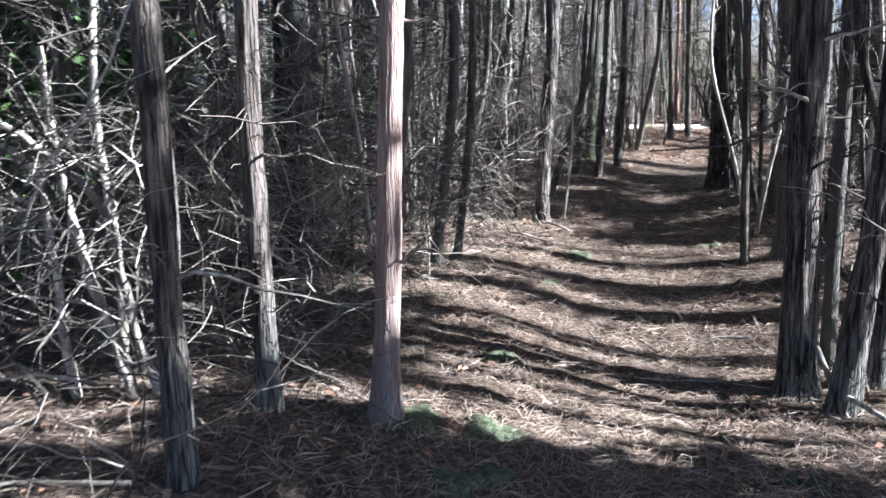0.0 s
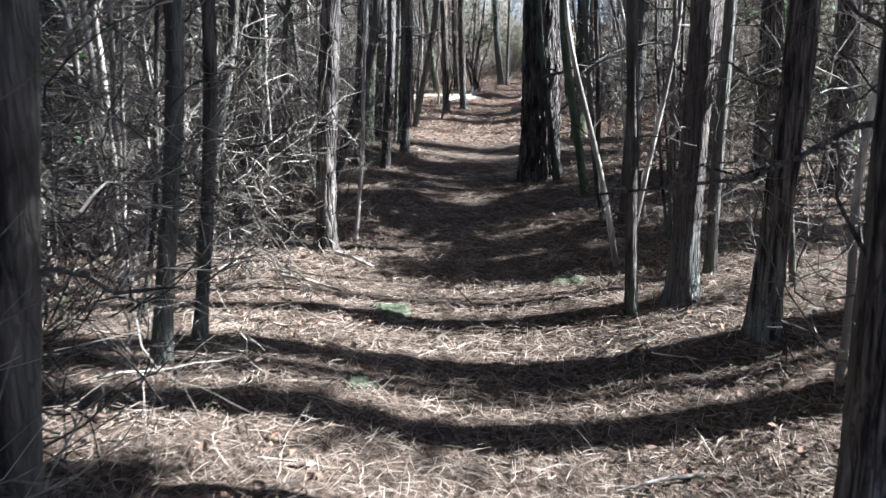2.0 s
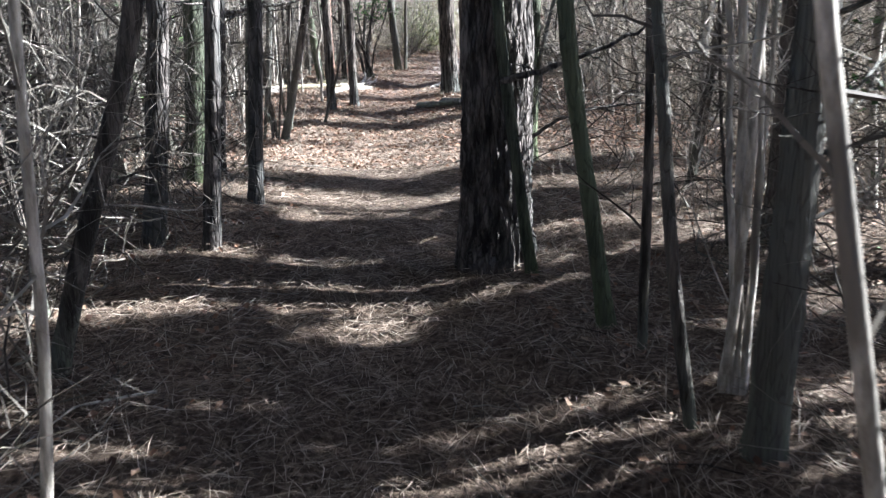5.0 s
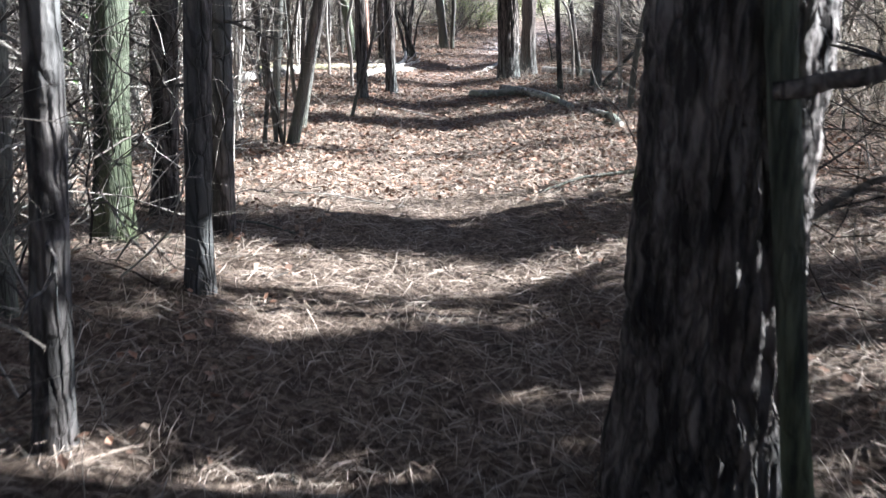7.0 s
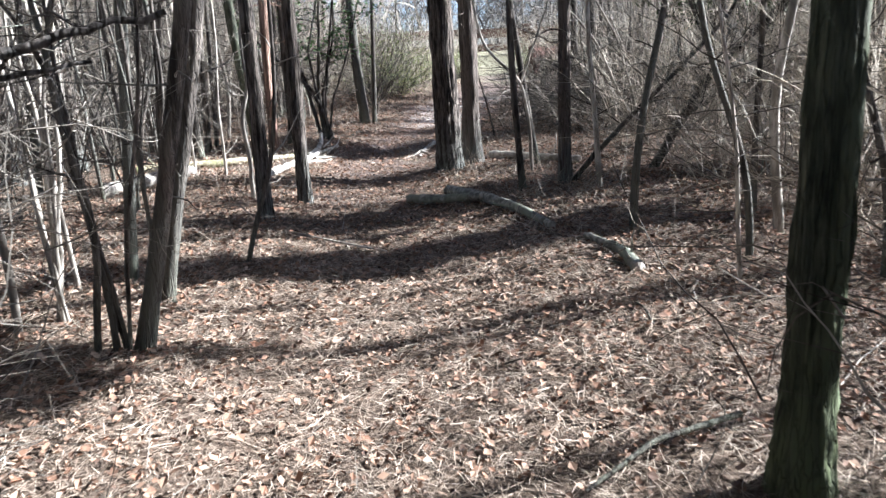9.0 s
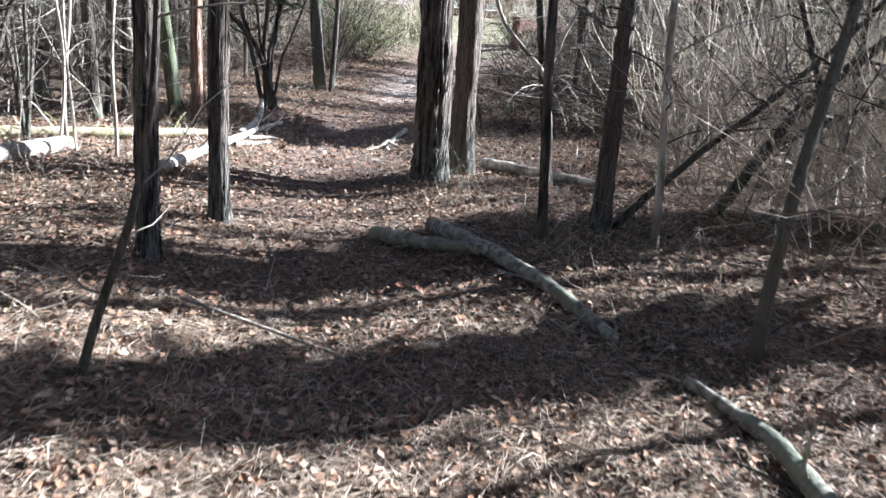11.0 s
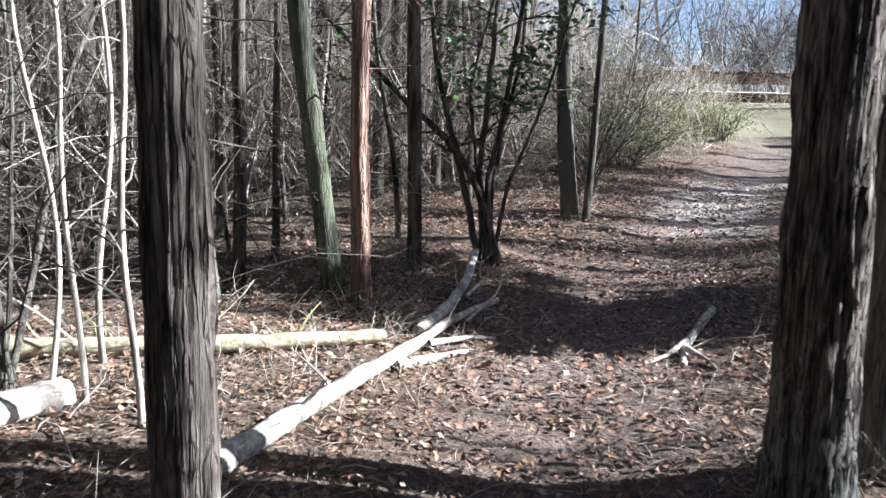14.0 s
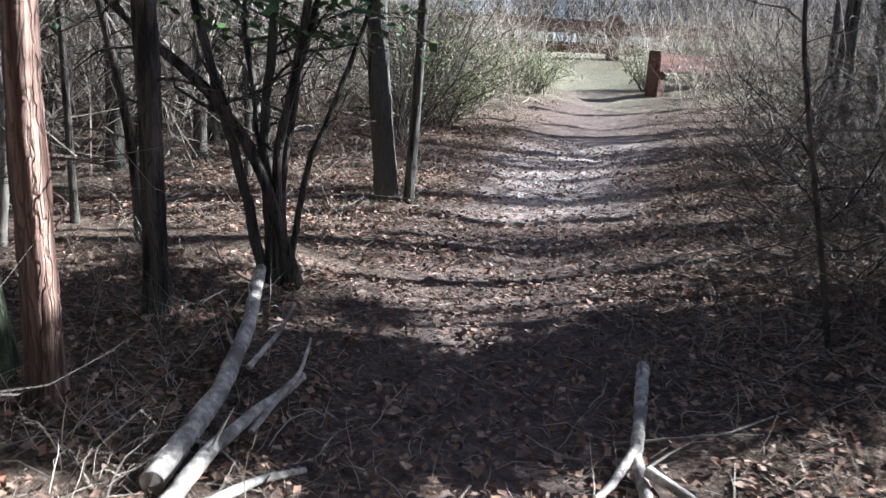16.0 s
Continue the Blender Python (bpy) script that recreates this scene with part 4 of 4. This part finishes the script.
for i in range(46):
    j = rng.integers(1, 12)
    c = TRAIL[j] + (TRAIL[j + 1] - TRAIL[j]) * rng.random()
    a, s = rng.uniform(0, 6.28), rng.choice((-1, 1)) * rng.uniform(0.5, 2.4)
    n = np.array((TRAIL[j + 1] - TRAIL[j])[::-1]) * (1, -1)
    c = c + n / np.linalg.norm(n) * s
    d = np.array((math.cos(a), math.sin(a))) * rng.uniform(0.12, 0.4)
    q = np.array((-d[1], d[0])) * rng.normal(0, 0.25)
    fallen("stick", "small dry stick lying on the forest floor", [(*(c - d), 0.02), (*(c + q), 0.03), (*(c + d), 0.015)], rng.uniform(0.004, 0.009), 0.003, PALE_WOOD if i % 3 else BARK_GREY, "stick", sides=6, knots=1)


# ---- crooked and many-stemmed shrubs ----
def stems(name, label, x, y, lines, turn, mat, category="shrub", twigs=10, leaf=None, leaf_from=1.0):
    """A shrub of single stems: each a line of (sideways, up) steps with its radius, turned to face along turn."""
    thing = empty(name, on_ground(x, y, 0.03))
    side = np.array((math.cos(turn), math.sin(turn), 0))
    deep = np.array((-side[1], side[0], 0))
    green = []
    for k, (r, pts) in enumerate(lines):
        p = np.array([side * a + np.array((0, 0, b)) + deep * (0.05 * k - 0.1) * min(1, b) for a, b in pts])
        l = along(p, 30)
        l[1:] += np.cumsum(rng.normal(0, 0.004, (29, 3)), 0)
        piece("stem", *tubes(l[None], np.linspace(r, r * 0.45, 30)[None], 10, r * 0.05, 4), mat, thing, smooth=True)
        z = rng.integers(8, 29, twigs)
        P, R = wander(l[z], np.stack([rng.normal(0, 1, twigs), rng.normal(0, 1, twigs), rng.uniform(-0.2, 1.2, twigs)], 1), rng.uniform(0.2, 0.8, twigs), 6, 0.25, 0, np.full(twigs, r * 0.3))
        P2, R2 = offshoots(P, R, 4, 0.25, 0.7, 4)
        piece("twig_spray", *join(tubes(P, R, 4), tubes(P2, R2, 3)), mat, thing)["kind"] = "stuff"
        green.append(np.concatenate([P[:, 3:].reshape(-1, 3), P2[:, 2:].reshape(-1, 3)]))
    if leaf:
        g = np.concatenate(green)
        g = g[(g[:, 2] > leaf_from) & (rng.random(len(g)) < 0.7)]
        piece("foliage", *leaves(np.repeat(g, 3, 0) + rng.normal(0, 0.035, (len(g) * 3, 3)), rng.uniform(0.035, 0.075, len(g) * 3), 0.5), leaf, thing, "sparse glossy green leaves")["kind"] = "stuff"
    return tagged(thing, label, category)


stems("many_stemmed_shrub", "many-stemmed leaning shrub with sparse green leaves", 9.02, 21.8, [
    (0.034, [(0.11, 0), (0.02, 0.35), (-0.13, 0.79), (-0.35, 1.05), (-0.6, 1.25), (-0.95, 1.6), (-1.3, 1.95)]),
    (0.028, [(-0.05, 0), (-0.15, 0.5), (-0.3, 1.1), (-0.45, 1.7), (-0.5, 2.6)]),
    (0.026, [(0.0, 0), (0.0, 0.7), (0.1, 1.2), (0.2, 1.8), (0.35, 2.8)]),
    (0.03, [(-0.03, 0), (-0.08, 0.8), (-0.02, 1.5), (0.05, 2.4)]),
    (0.022, [(0.05, 0), (0.0, 0.5), (0.03, 1.0), (0.17, 1.45), (0.22, 2.2)]),
    (0.024, [(-0.02, 0), (-0.1, 0.6), (-0.22, 1.3), (0.0, 2.3)]),
    (0.018, [(0.03, 0), (0.1, 0.6), (0.35, 1.3), (0.6, 2.2)])], radians(-31), BARK_GREY, leaf=GREEN_LEAF, leaf_from=1.2)
stems("bent_sapling", "bleached sapling bent over among dead twigs", -1.08, 2.76, [
    (0.022, [(0.0, 0), (-0.05, 0.31), (-0.1, 0.59), (-0.1, 0.8), (-0.22, 0.96), (-0.4, 1.12), (-0.63, 1.22), (-0.9, 1.25)]),
    (0.012, [(-0.1, 0.8), (-0.08, 0.91), (-0.13, 0.97), (-0.22, 0.95)]),
    (0.022, [(-0.34, 0), (-0.36, 0.5), (-0.37, 0.9), (-0.43, 1.02), (-0.56, 1.12), (-0.8, 1.22)]),
    (0.026, [(-0.1, 0), (-0.17, 0.32), (-0.23, 0.59), (-0.29, 0.89), (-0.33, 1.4)])], radians(-6), PALE_WOOD, "sapling", twigs=6)
stems("leaning_tree", "dark crooked stem leaning over the leaves", 9.96, 16.09, [
    (0.046, [(0, 0), (0.25, 0.45), (0.55, 0.95), (1.0, 1.4), (1.6, 1.95), (2.2, 2.4)]),
    (0.028, [(0.3, 0.55), (0.75, 0.8), (1.5, 1.1), (2.3, 1.2)]),
    (0.022, [(0.6, 1.0), (0.45, 1.4), (0.2, 2.0), (0.1, 2.6)])], radians(-35), BARK_GREY, "tree", twigs=16)
stems("leaning_tree", "crooked grey sapling leaning away from a cedar", 8.86, 16.05, [
    (0.026, [(0, 0), (0.35, 0.4), (0.8, 0.85), (1.3, 1.35), (1.8, 2.0)])], radians(-33), BARK_GREY, "tree", twigs=14)
stems("crooked_sapling", "pale crooked sapling with a sharp kink", 9.1, 16.9, [
    (0.02, [(0, 0), (-0.02, 0.5), (-0.1, 0.95), (-0.5, 1.3), (-0.6, 1.9), (-0.85, 2.5)]),
    (0.012, [(-0.1, 0.95), (0.15, 1.6), (0.2, 2.3)])], radians(-31), PALE_WOOD, "sapling", twigs=8)
stems("crooked_sapling", "pale twisted sapling standing beside a cedar's trunk", 6.38, 17.62, [
    (0.022, [(0, 0), (0.02, 0.4), (-0.05, 0.75), (0.06, 1.1), (0.03, 1.5), (0.12, 2.0), (0.1, 2.9)])], radians(-28), PALE_WOOD, "sapling", twigs=7)
for i, (x, y) in enumerate([(4.4, 13.8), (4.25, 14.4), (4.8, 14.6), (2.2, 11.3), (1.05, 7.5), (0.2, 6.3), (3.4, 6.1), (3.7, 7.0), (5.3, 17.6), (5.0, 18.9), (6.05, 19.6), (11.4, 17.6)]):
    lines = []
    for k in range(5):
        a, b = rng.normal(0, 0.16), rng.normal(0, 0.1)
        lines.append((rng.uniform(0.009, 0.02), [(rng.normal(0, 0.04), 0), (a * 0.5 + b * 0.3, 0.6), (a + b, 1.3), (a * 2, 2.0), (a * 2.6 - b, 3.0)]))
    stems("multi_stem_sapling", "clump of thin pale leafless stems rising from one foot", x, y, lines, rng.uniform(0, 3), PALE_WOOD if i % 2 else BARK_GREY, "sapling", twigs=7)


# ---- evergreen shrubs ----
def shrub(name, label, x, y, h, spread, mat, count, size=0.05, lift=0.0, category="shrub"):
    thing = empty(name, on_ground(x, y, 0.02))
    n = 26
    P, R = wander(rng.normal(0, 0.06, (n, 3)) * (1, 1, 0), np.stack([rng.normal(0, spread, n), rng.normal(0, spread, n), np.full(n, 1.0)], 1), h * rng.uniform(0.6, 1.1, n), 8, 0.16, 0, np.full(n, 0.008))
    P2, R2 = offshoots(P, R, 6, h * 0.25, 0.8, 4)
    piece("stem_tangle", *join(tubes(P, R, 3), tubes(P2, R2, 3)), TWIG_WOOD, thing)["kind"] = "stuff"
    g = np.concatenate([P[:, 3:].reshape(-1, 3), P2[:, 1:].reshape(-1, 3)])
    g = g[g[:, 2] > lift]
    c = g[rng.integers(0, len(g), count)] + rng.normal(0, 0.045, (count, 3))
    piece("foliage", *leaves(c, rng.uniform(0.6, 1.3, count) * size, 0.7), mat, thing)["kind"] = "stuff"
    return tagged(thing, label, category)


shrub("cedar_bush", "dense green cedar bush at the wood's edge", -3.1, 6.0, 3.2, 0.35, GREEN_LEAF, 5200, 0.09)
shrub("cedar_bush", "green cedar bush among bare twigs", -2.35, 4.3, 2.7, 0.35, GREEN_LEAF, 6500, 0.05)
shrub("cedar_bush", "bright green cedar bush behind bent saplings", -2.0, 4.5, 2.5, 0.22, GREEN_LEAF, 6000, 0.045, 0.9)
shrub("cedar_bush", "dark green young cedar in the undergrowth", -0.75, 6.6, 1.9, 0.3, GREEN_LEAF, 1500, 0.05)
shrub("cedar_bush", "dark green young cedar behind thin saplings", 5.9, 7.2, 1.8, 0.3, GREEN_LEAF, 1500, 0.05)
shrub("cedar_bush", "dark green young cedar behind mossy trunks", 2.0, 13.4, 1.9, 0.3, GREEN_LEAF, 1200, 0.05)
for i in range(18):
    x, y = 12.6 + 0.42 * i + rng.normal(0, 0.2), 26.9 + 0.12 * i + rng.normal(0, 0.45) + (0.9 if i % 2 else 0)
    if float(trail_far(x, y)) > 0.8:
        shrub("green_shrub", "yellow-green leafing shrub on the bank below the fence", x, y, rng.uniform(0.6, 1.2), 0.5, YELLOW_LEAF, 1500, 0.028)
for i in range(6):
    shrub("leafing_bush", "tall thin bush with fresh yellow-green leaves", 11.6 + i * 0.42, 25.6 + i * 0.5 + rng.normal(0, 0.3), rng.uniform(1.4, 2.1), 0.4, YELLOW_LEAF, 800, 0.03)
for x, y, r in [(0.25, 2.46, 0.13), (0.44, 3.36, 0.11), (0.06, 1.95, 0.10), (0.2, 2.02, 0.08), (1.32, 2.0, 0.08), (-0.08, 2.5, 0.16), (2.55, 5.9, 0.1), (1.45, 5.75, 0.1), (1.02, 4.9, 0.07)]:
    rings, seg = 7, 20
    th = np.arange(seg) * 2 * np.pi / seg
    edge = r * (1 + 0.22 * np.sin(3 * th + x * 9) + 0.12 * np.sin(7 * th + y * 5))
    V = []
    for k in range(rings + 1):
        f = max(0.03, k / rings)
        for i in range(seg):
            gx, gy = x + edge[i] * f * math.cos(th[i]), y + edge[i] * f * math.sin(th[i])
            V.append((gx - x, gy - y, float(ground(gx, gy)) - float(ground(x, y)) + 0.028 * (1 - f ** 3) - 0.006 * (k == rings) + rng.normal(0, 0.003)))
    F = [(k * seg + i, k * seg + (i + 1) % seg, (k + 1) * seg + (i + 1) % seg, (k + 1) * seg + i) for k in range(rings) for i in range(seg)]
    ob = piece("moss_patch", V, np.array(F), MOSS, smooth=True, at=on_ground(x, y))
    tagged(ob, "low cushion of green moss on the pine straw", "moss")


# ---- car park and timber rails beyond the wood ----
def box(size, bevel=0.02):
    bm = bmesh.new()
    bmesh.ops.create_cube(bm, size=1, matrix=Matrix.Diagonal((*size, 1)))
    bmesh.ops.bevel(bm, geom=bm.edges[:], offset=bevel, segments=2, affect="EDGES")
    return bm


def block(name, size, at, mat, parent, bevel=0.015, turn=0.0):
    me = bpy.data.meshes.new(name)
    bm = box(size, bevel)
    bm.to_mesh(me)
    bm.free()
    me.materials.append(mat)
    ob = new(name, me)
    ob.parent = parent
    ob.matrix_basis = Matrix.Translation(at) @ Matrix.Rotation(turn, 4, "Z")
    return ob


def rail_fence(label, start, end, posts, rails, post_high, thick=0.2):
    a, b = np.array(start), np.array(end)
    z0 = min(float(ground(*(a + (b - a) * f))) for f in np.linspace(0, 1, posts))
    thing = empty("timber_guardrail", (a[0], a[1], z0))
    turn = math.atan2(b[1] - a[1], b[0] - a[0])
    length = float(np.linalg.norm(b - a))
    for i in range(posts):
        p = (b - a) * i / (posts - 1)
        block("post", (thick, thick, post_high + 0.25), (p[0], p[1], post_high / 2 - 0.1), TIMBER, thing, turn=turn)
    off = np.array((math.sin(turn), -math.cos(turn))) * (thick / 2 + 0.052)
    for z, high in rails:
        m = (b - a) / 2 + off
        block("rail", (length + 0.5, 0.1, high), (m[0], m[1], z), TIMBER, thing, turn=turn)
    return tagged(thing, label, "guardrail")


rail_fence("brown timber guardrail on square posts at the car park's edge", (17.75, 28.1), (25.6, 29.7), 5, [(0.5, 0.28)], 0.66, 0.22)
rail_fence("reddish-brown timber fence with two rails behind the shrubs", (13.4, 35.2), (23.6, 32.0), 5, [(0.30, 0.22), (0.74, 0.28)], 0.98, 0.24)
lot = np.array([(12.0, 37.6), (60.0, 24.0), (75.0, 70.0), (22.0, 85.0)])
nx = 24
U, W = np.meshgrid(np.linspace(0, 1, nx), np.linspace(0, 1, nx))
XY = (lot[0][None, None] * ((1 - U) * (1 - W))[..., None] + lot[1] * (U * (1 - W))[..., None] + lot[2] * (U * W)[..., None] + lot[3] * ((1 - U) * W)[..., None])
Vl = np.concatenate([XY, (ground(XY[..., 0], XY[..., 1]) + 0.05)[..., None]], -1).reshape(-1, 3)
il = np.arange(nx * nx).reshape(nx, nx)
tagged(piece("road", Vl, np.stack([il[:-1, :-1], il[:-1, 1:], il[1:, 1:], il[1:, :-1]], -1).reshape(-1, 4), GRAVEL), "pale gravel car park beyond the timber rails", "road", kind="structure")


# ---- undergrowth and litter that nobody could count ----
def strip(n, low, high, first=0.0, last=1.0, side=None):
    """Random spots beside the trail, between two distances from it; side 1 is the sunny side, -1 the other."""
    seg = np.linalg.norm(np.diff(TRAIL, axis=0), axis=1)
    t = np.concatenate([[0], np.cumsum(seg)])
    s = rng.uniform(first, last, n) * t[-1]
    k = np.clip(np.searchsorted(t, s) - 1, 0, len(seg) - 1)
    d = np.diff(TRAIL, axis=0)[k] / seg[k][:, None]
    c = TRAIL[k] + d * (s - t[k])[:, None]
    q = np.stack([d[:, 1], -d[:, 0]], 1)
    w = rng.uniform(low, high, n) * (rng.choice((-1, 1), n) if side is None else side)
    xy = c + q * w[:, None]
    keep = trail_far(xy[:, 0], xy[:, 1]) >= low * 0.98
    return xy[keep]


def lift(xy, up=0.0):
    return np.concatenate([xy, (ground(xy[:, 0], xy[:, 1]) + up)[:, None]], 1)


def brush(name, label, xy, length, radius, upright, mat, side=4, k=7, bend=0.2, up=0.0):
    n = len(xy)
    foot = lift(xy, -0.01) + np.stack([np.zeros(n), np.zeros(n), rng.uniform(0, 1, n) * up], 1)
    way = np.stack([rng.normal(0, 1, n), rng.normal(0, 1, n), np.full(n, upright)], 1)
    P, R = wander(foot, way, length * rng.uniform(0.5, 1.3, n), k, bend, 0.02, radius * rng.uniform(0.6, 1.3, n))
    over = (trail_far(P[..., 0], P[..., 1]) < 0.62) & (P[..., 2] > 0.3)
    P, R = P[~over.any(axis=1)], R[~over.any(axis=1)]
    P2, R2 = offshoots(P, R, side, length * 0.3, 0.7, 4)
    ob = piece(name, *join(tubes(P, R, 3), tubes(P2, R2, 3)), mat)
    return tagged(ob, label, "undergrowth", kind="stuff")


brush("dead_twigs", "tangle of dead grey twigs beside the trail", strip(2300, 1.2, 4.0, 0.10, 0.45, -1), 1.1, 0.0045, 0.5, TWIG_WOOD, 7, 8, 0.28, 1.7)
brush("dead_twigs", "tangle of dead grey twigs beside the trail", strip(900, 1.5, 4.5, 0.14, 0.42, 1), 1.0, 0.0045, 0.6, TWIG_WOOD, 7, 8, 0.28, 1.7)
brush("thicket", "thicket of thin leafless shoots", strip(1100, 2.6, 8.0, 0.40, 0.85, 1), 1.6, 0.005, 1.2, TWIG_WOOD, 8, 7, 0.25, 1.0)
# paler share of the same thicket: sunlit brightness put into its colour
brush("thicket", "thicket of thin shoots coloured pale as if sunlit", strip(800, 2.8, 8.0, 0.40, 0.85, 1), 1.7, 0.005, 1.2, STRAW, 8, 7, 0.25, 1.0)
brush("thicket", "thicket of thin leafless shoots", strip(2300, 2.3, 9.0, 0.5, 0.93, -1), 1.5, 0.005, 1.4, TWIG_WOOD, 7, 7, 0.22, 1.0)
brush("dry_brush", "pale sunlit dry brush far among the trees", strip(2600, 3.8, 14.0, 0.45, 0.97), 2.8, 0.006, 2.2, STRAW, 6, 7, 0.2, 0.6)
brush("dry_brush", "pale sunlit dry brush beside the bright stretch of trail", strip(2000, 2.7, 8.0, 0.36, 0.62, 1), 1.7, 0.005, 1.5, STRAW, 7, 7, 0.24, 0.5)
end = np.stack([rng.uniform(1, 15, 2200), rng.uniform(23, 37, 2200)], 1)
end = end[(trail_far(end[:, 0], end[:, 1]) > 2.2) & (end[:, 0] - 0.4 * end[:, 1] < 2.0)]
brush("dry_brush", "tall pale sunlit brush where the dark wood ends", end, 3.2, 0.007, 2.2, STRAW, 8, 7, 0.2, 0.8)
brush("dead_twigs", "dense tangle of thin dead shoots in the dark wood", strip(1500, 1.0, 2.6, 0.16, 0.42, -1), 0.9, 0.004, 0.9, TWIG_WOOD, 7, 8, 0.3, 0.9)
brush("dead_twigs", "dense tangle of thin dead shoots at the trail's edge", strip(750, 1.15, 3.2, 0.20, 0.42, 1), 0.9, 0.004, 0.9, TWIG_WOOD, 7, 8, 0.3, 1.0)
brush("dry_stalks", "broken straw stalks at the edge of the pine-straw trail", strip(1500, 0.75, 2.2, 0.12, 0.5), 0.2, 0.0018, 0.7, STRAW, 2, 4)
brush("dry_stalks", "dry straw stalks at the wood's edge", strip(1400, 0.95, 3.2, 0.5, 0.86), 0.32, 0.002, 1.2, STRAW, 2, 4)
far = np.stack([rng.uniform(-25, 75, 3200), rng.uniform(34, 75, 3200)], 1)
far = far[(np.abs(far[:, 0] - 30) + np.abs(far[:, 1] - 50) > 22) & (0.45 * far[:, 0] + 0.9 * far[:, 1] > 42)]
brush("far_woods", "leafless woods on the far side of the car park", far, 9.0, 0.05, 4.0, TWIG_WOOD, 20, 8, 0.1)
bank = np.stack([rng.uniform(11, 24, 2300), rng.uniform(17, 29, 2300)], 1)
bank = bank[trail_far(bank[:, 0], bank[:, 1]) > 1.7]
brush("bramble", "pale tangled brambles on the bank beside the trail's end", bank, 1.3, 0.005, 0.8, TWIG_WOOD, 9, 8, 0.3, 0.9)
brush("bramble", "dry tangled brambles and shoots beside the trail's end", strip(1300, 1.5, 4.5, 0.66, 0.84, 1), 1.2, 0.0045, 0.6, TWIG_WOOD, 8, 8, 0.3, 0.5)
verge = np.stack([rng.uniform(9, 26, 3000), rng.uniform(26.5, 33, 3000)], 1)
verge = verge[trail_far(verge[:, 0], verge[:, 1]) > 1.0]
brush("verge_brush", "pale dry shoots in front of the timber fence", verge, 1.5, 0.005, 1.3, STRAW, 7, 7, 0.25, 0.2)

brush("thicket", "fine dead branches crossing between the slim trunks", strip(1100, 1.7, 6.5, 0.56, 0.86, -1), 0.9, 0.004, 0.3, TWIG_WOOD, 7, 8, 0.3, 2.6)
brush("ground_brush", "low dry twigs and broken branches strewn over the leaves", strip(420, 0.8, 3.2, 0.5, 0.84), 0.5, 0.004, 0.22, TWIG_WOOD, 5, 6, 0.22, 0.04)

for x, y, wide in ((7.95, 20.5, 0.28), (8.35, 20.3, 0.35), (7.6, 19.9, 0.3), (9.6, 19.4, 0.35), (9.1, 18.4, 0.35), (8.6, 17.4, 0.3), (10.6, 20.2, 0.4), (5.4, 15.6, 0.4), (8.3, 15.6, 0.4), (6.9, 19.6, 0.35)):
    brush("dry_tuft", "tuft of dry broken stalks and twigs on the leaves", np.array((x, y)) + rng.normal(0, wide, (70, 2)), 0.22, 0.0025, 0.7, STRAW, 3, 5, 0.25)



def litter(name, label, xy, maker, mat):
    ob = piece(name, *maker(xy), mat)
    return tagged(ob, label, "litter", kind="stuff")


litter("pine_straw", "mat of brown pine needles over the trail", np.concatenate([strip(125000, 0, 2.2, 0.08, 0.52), strip(26000, 0, 3.5, 0.06, 0.6), strip(52000, 0, 3.2, 0.42, 0.82)]),
       lambda xy: straws(lift(xy, 0.012) + rng.normal(0, 1, (len(xy), 3)) * (0, 0, 0.006), rng.uniform(0.06, 0.17, len(xy)), rng.uniform(0.0016, 0.0038, len(xy)), 0.22), NEEDLE)
litter("leaf_litter", "fallen brown oak leaves strewn over the trail and its edges", np.concatenate([strip(58000, 0, 3.0, 0.42, 0.82), strip(9000, 0.5, 3.5, 0.08, 0.5), strip(16000, 0.6, 5.0, 0.4, 0.9)]),
       lambda xy: leaves(lift(xy, 0.016) + np.abs(rng.normal(0, 1, (len(xy), 3))) * (0, 0, 0.008), rng.uniform(0.014, 0.044, len(xy)), 0.4), LEAF)
litter("twig_litter", "small dry twigs scattered on the ground", strip(2600, 0.1, 3.5, 0.06, 0.85),
       lambda xy: tubes(*wander(lift(xy, 0.012), np.stack([rng.normal(0, 1, len(xy)), rng.normal(0, 1, len(xy)), rng.uniform(0, 0.25, len(xy))], 1), rng.uniform(0.08, 0.35, len(xy)), 4, 0.2, 0.06, rng.uniform(0.0015, 0.004, len(xy))), 3), TWIG_WOOD)


# the leaves lying nearest the walker, one by one
soil = scene.objects["ground"]
shapes = [mesh_of("leaf", *leaves(np.zeros((1, 3)), rng.uniform(0.04, 0.06), 0.3), m) for m in
          [material("brown_leaf", (0.16, 0.095, 0.065), (0.33, 0.21, 0.15), 60, bump=0.3), material("tan_leaf", (0.33, 0.235, 0.175), (0.55, 0.43, 0.34), 60, bump=0.3),
           material("russet_leaf", (0.22, 0.11, 0.07), (0.40, 0.22, 0.145), 60, bump=0.3)] for _ in range(4)]
for i, p in enumerate(lift(strip(300, 0.0, 1.5, 0.44, 0.76), 0.022)):
    leaf = new("leaf", shapes[i % 12])
    leaf.parent = soil
    leaf.matrix_basis = Matrix.Translation(p) @ Matrix.Rotation(rng.uniform(0, 6.28), 4, "Z") @ Matrix.Rotation(rng.normal(0, 0.25), 4, "X") @ Matrix.Scale(rng.uniform(0.7, 1.3), 4)
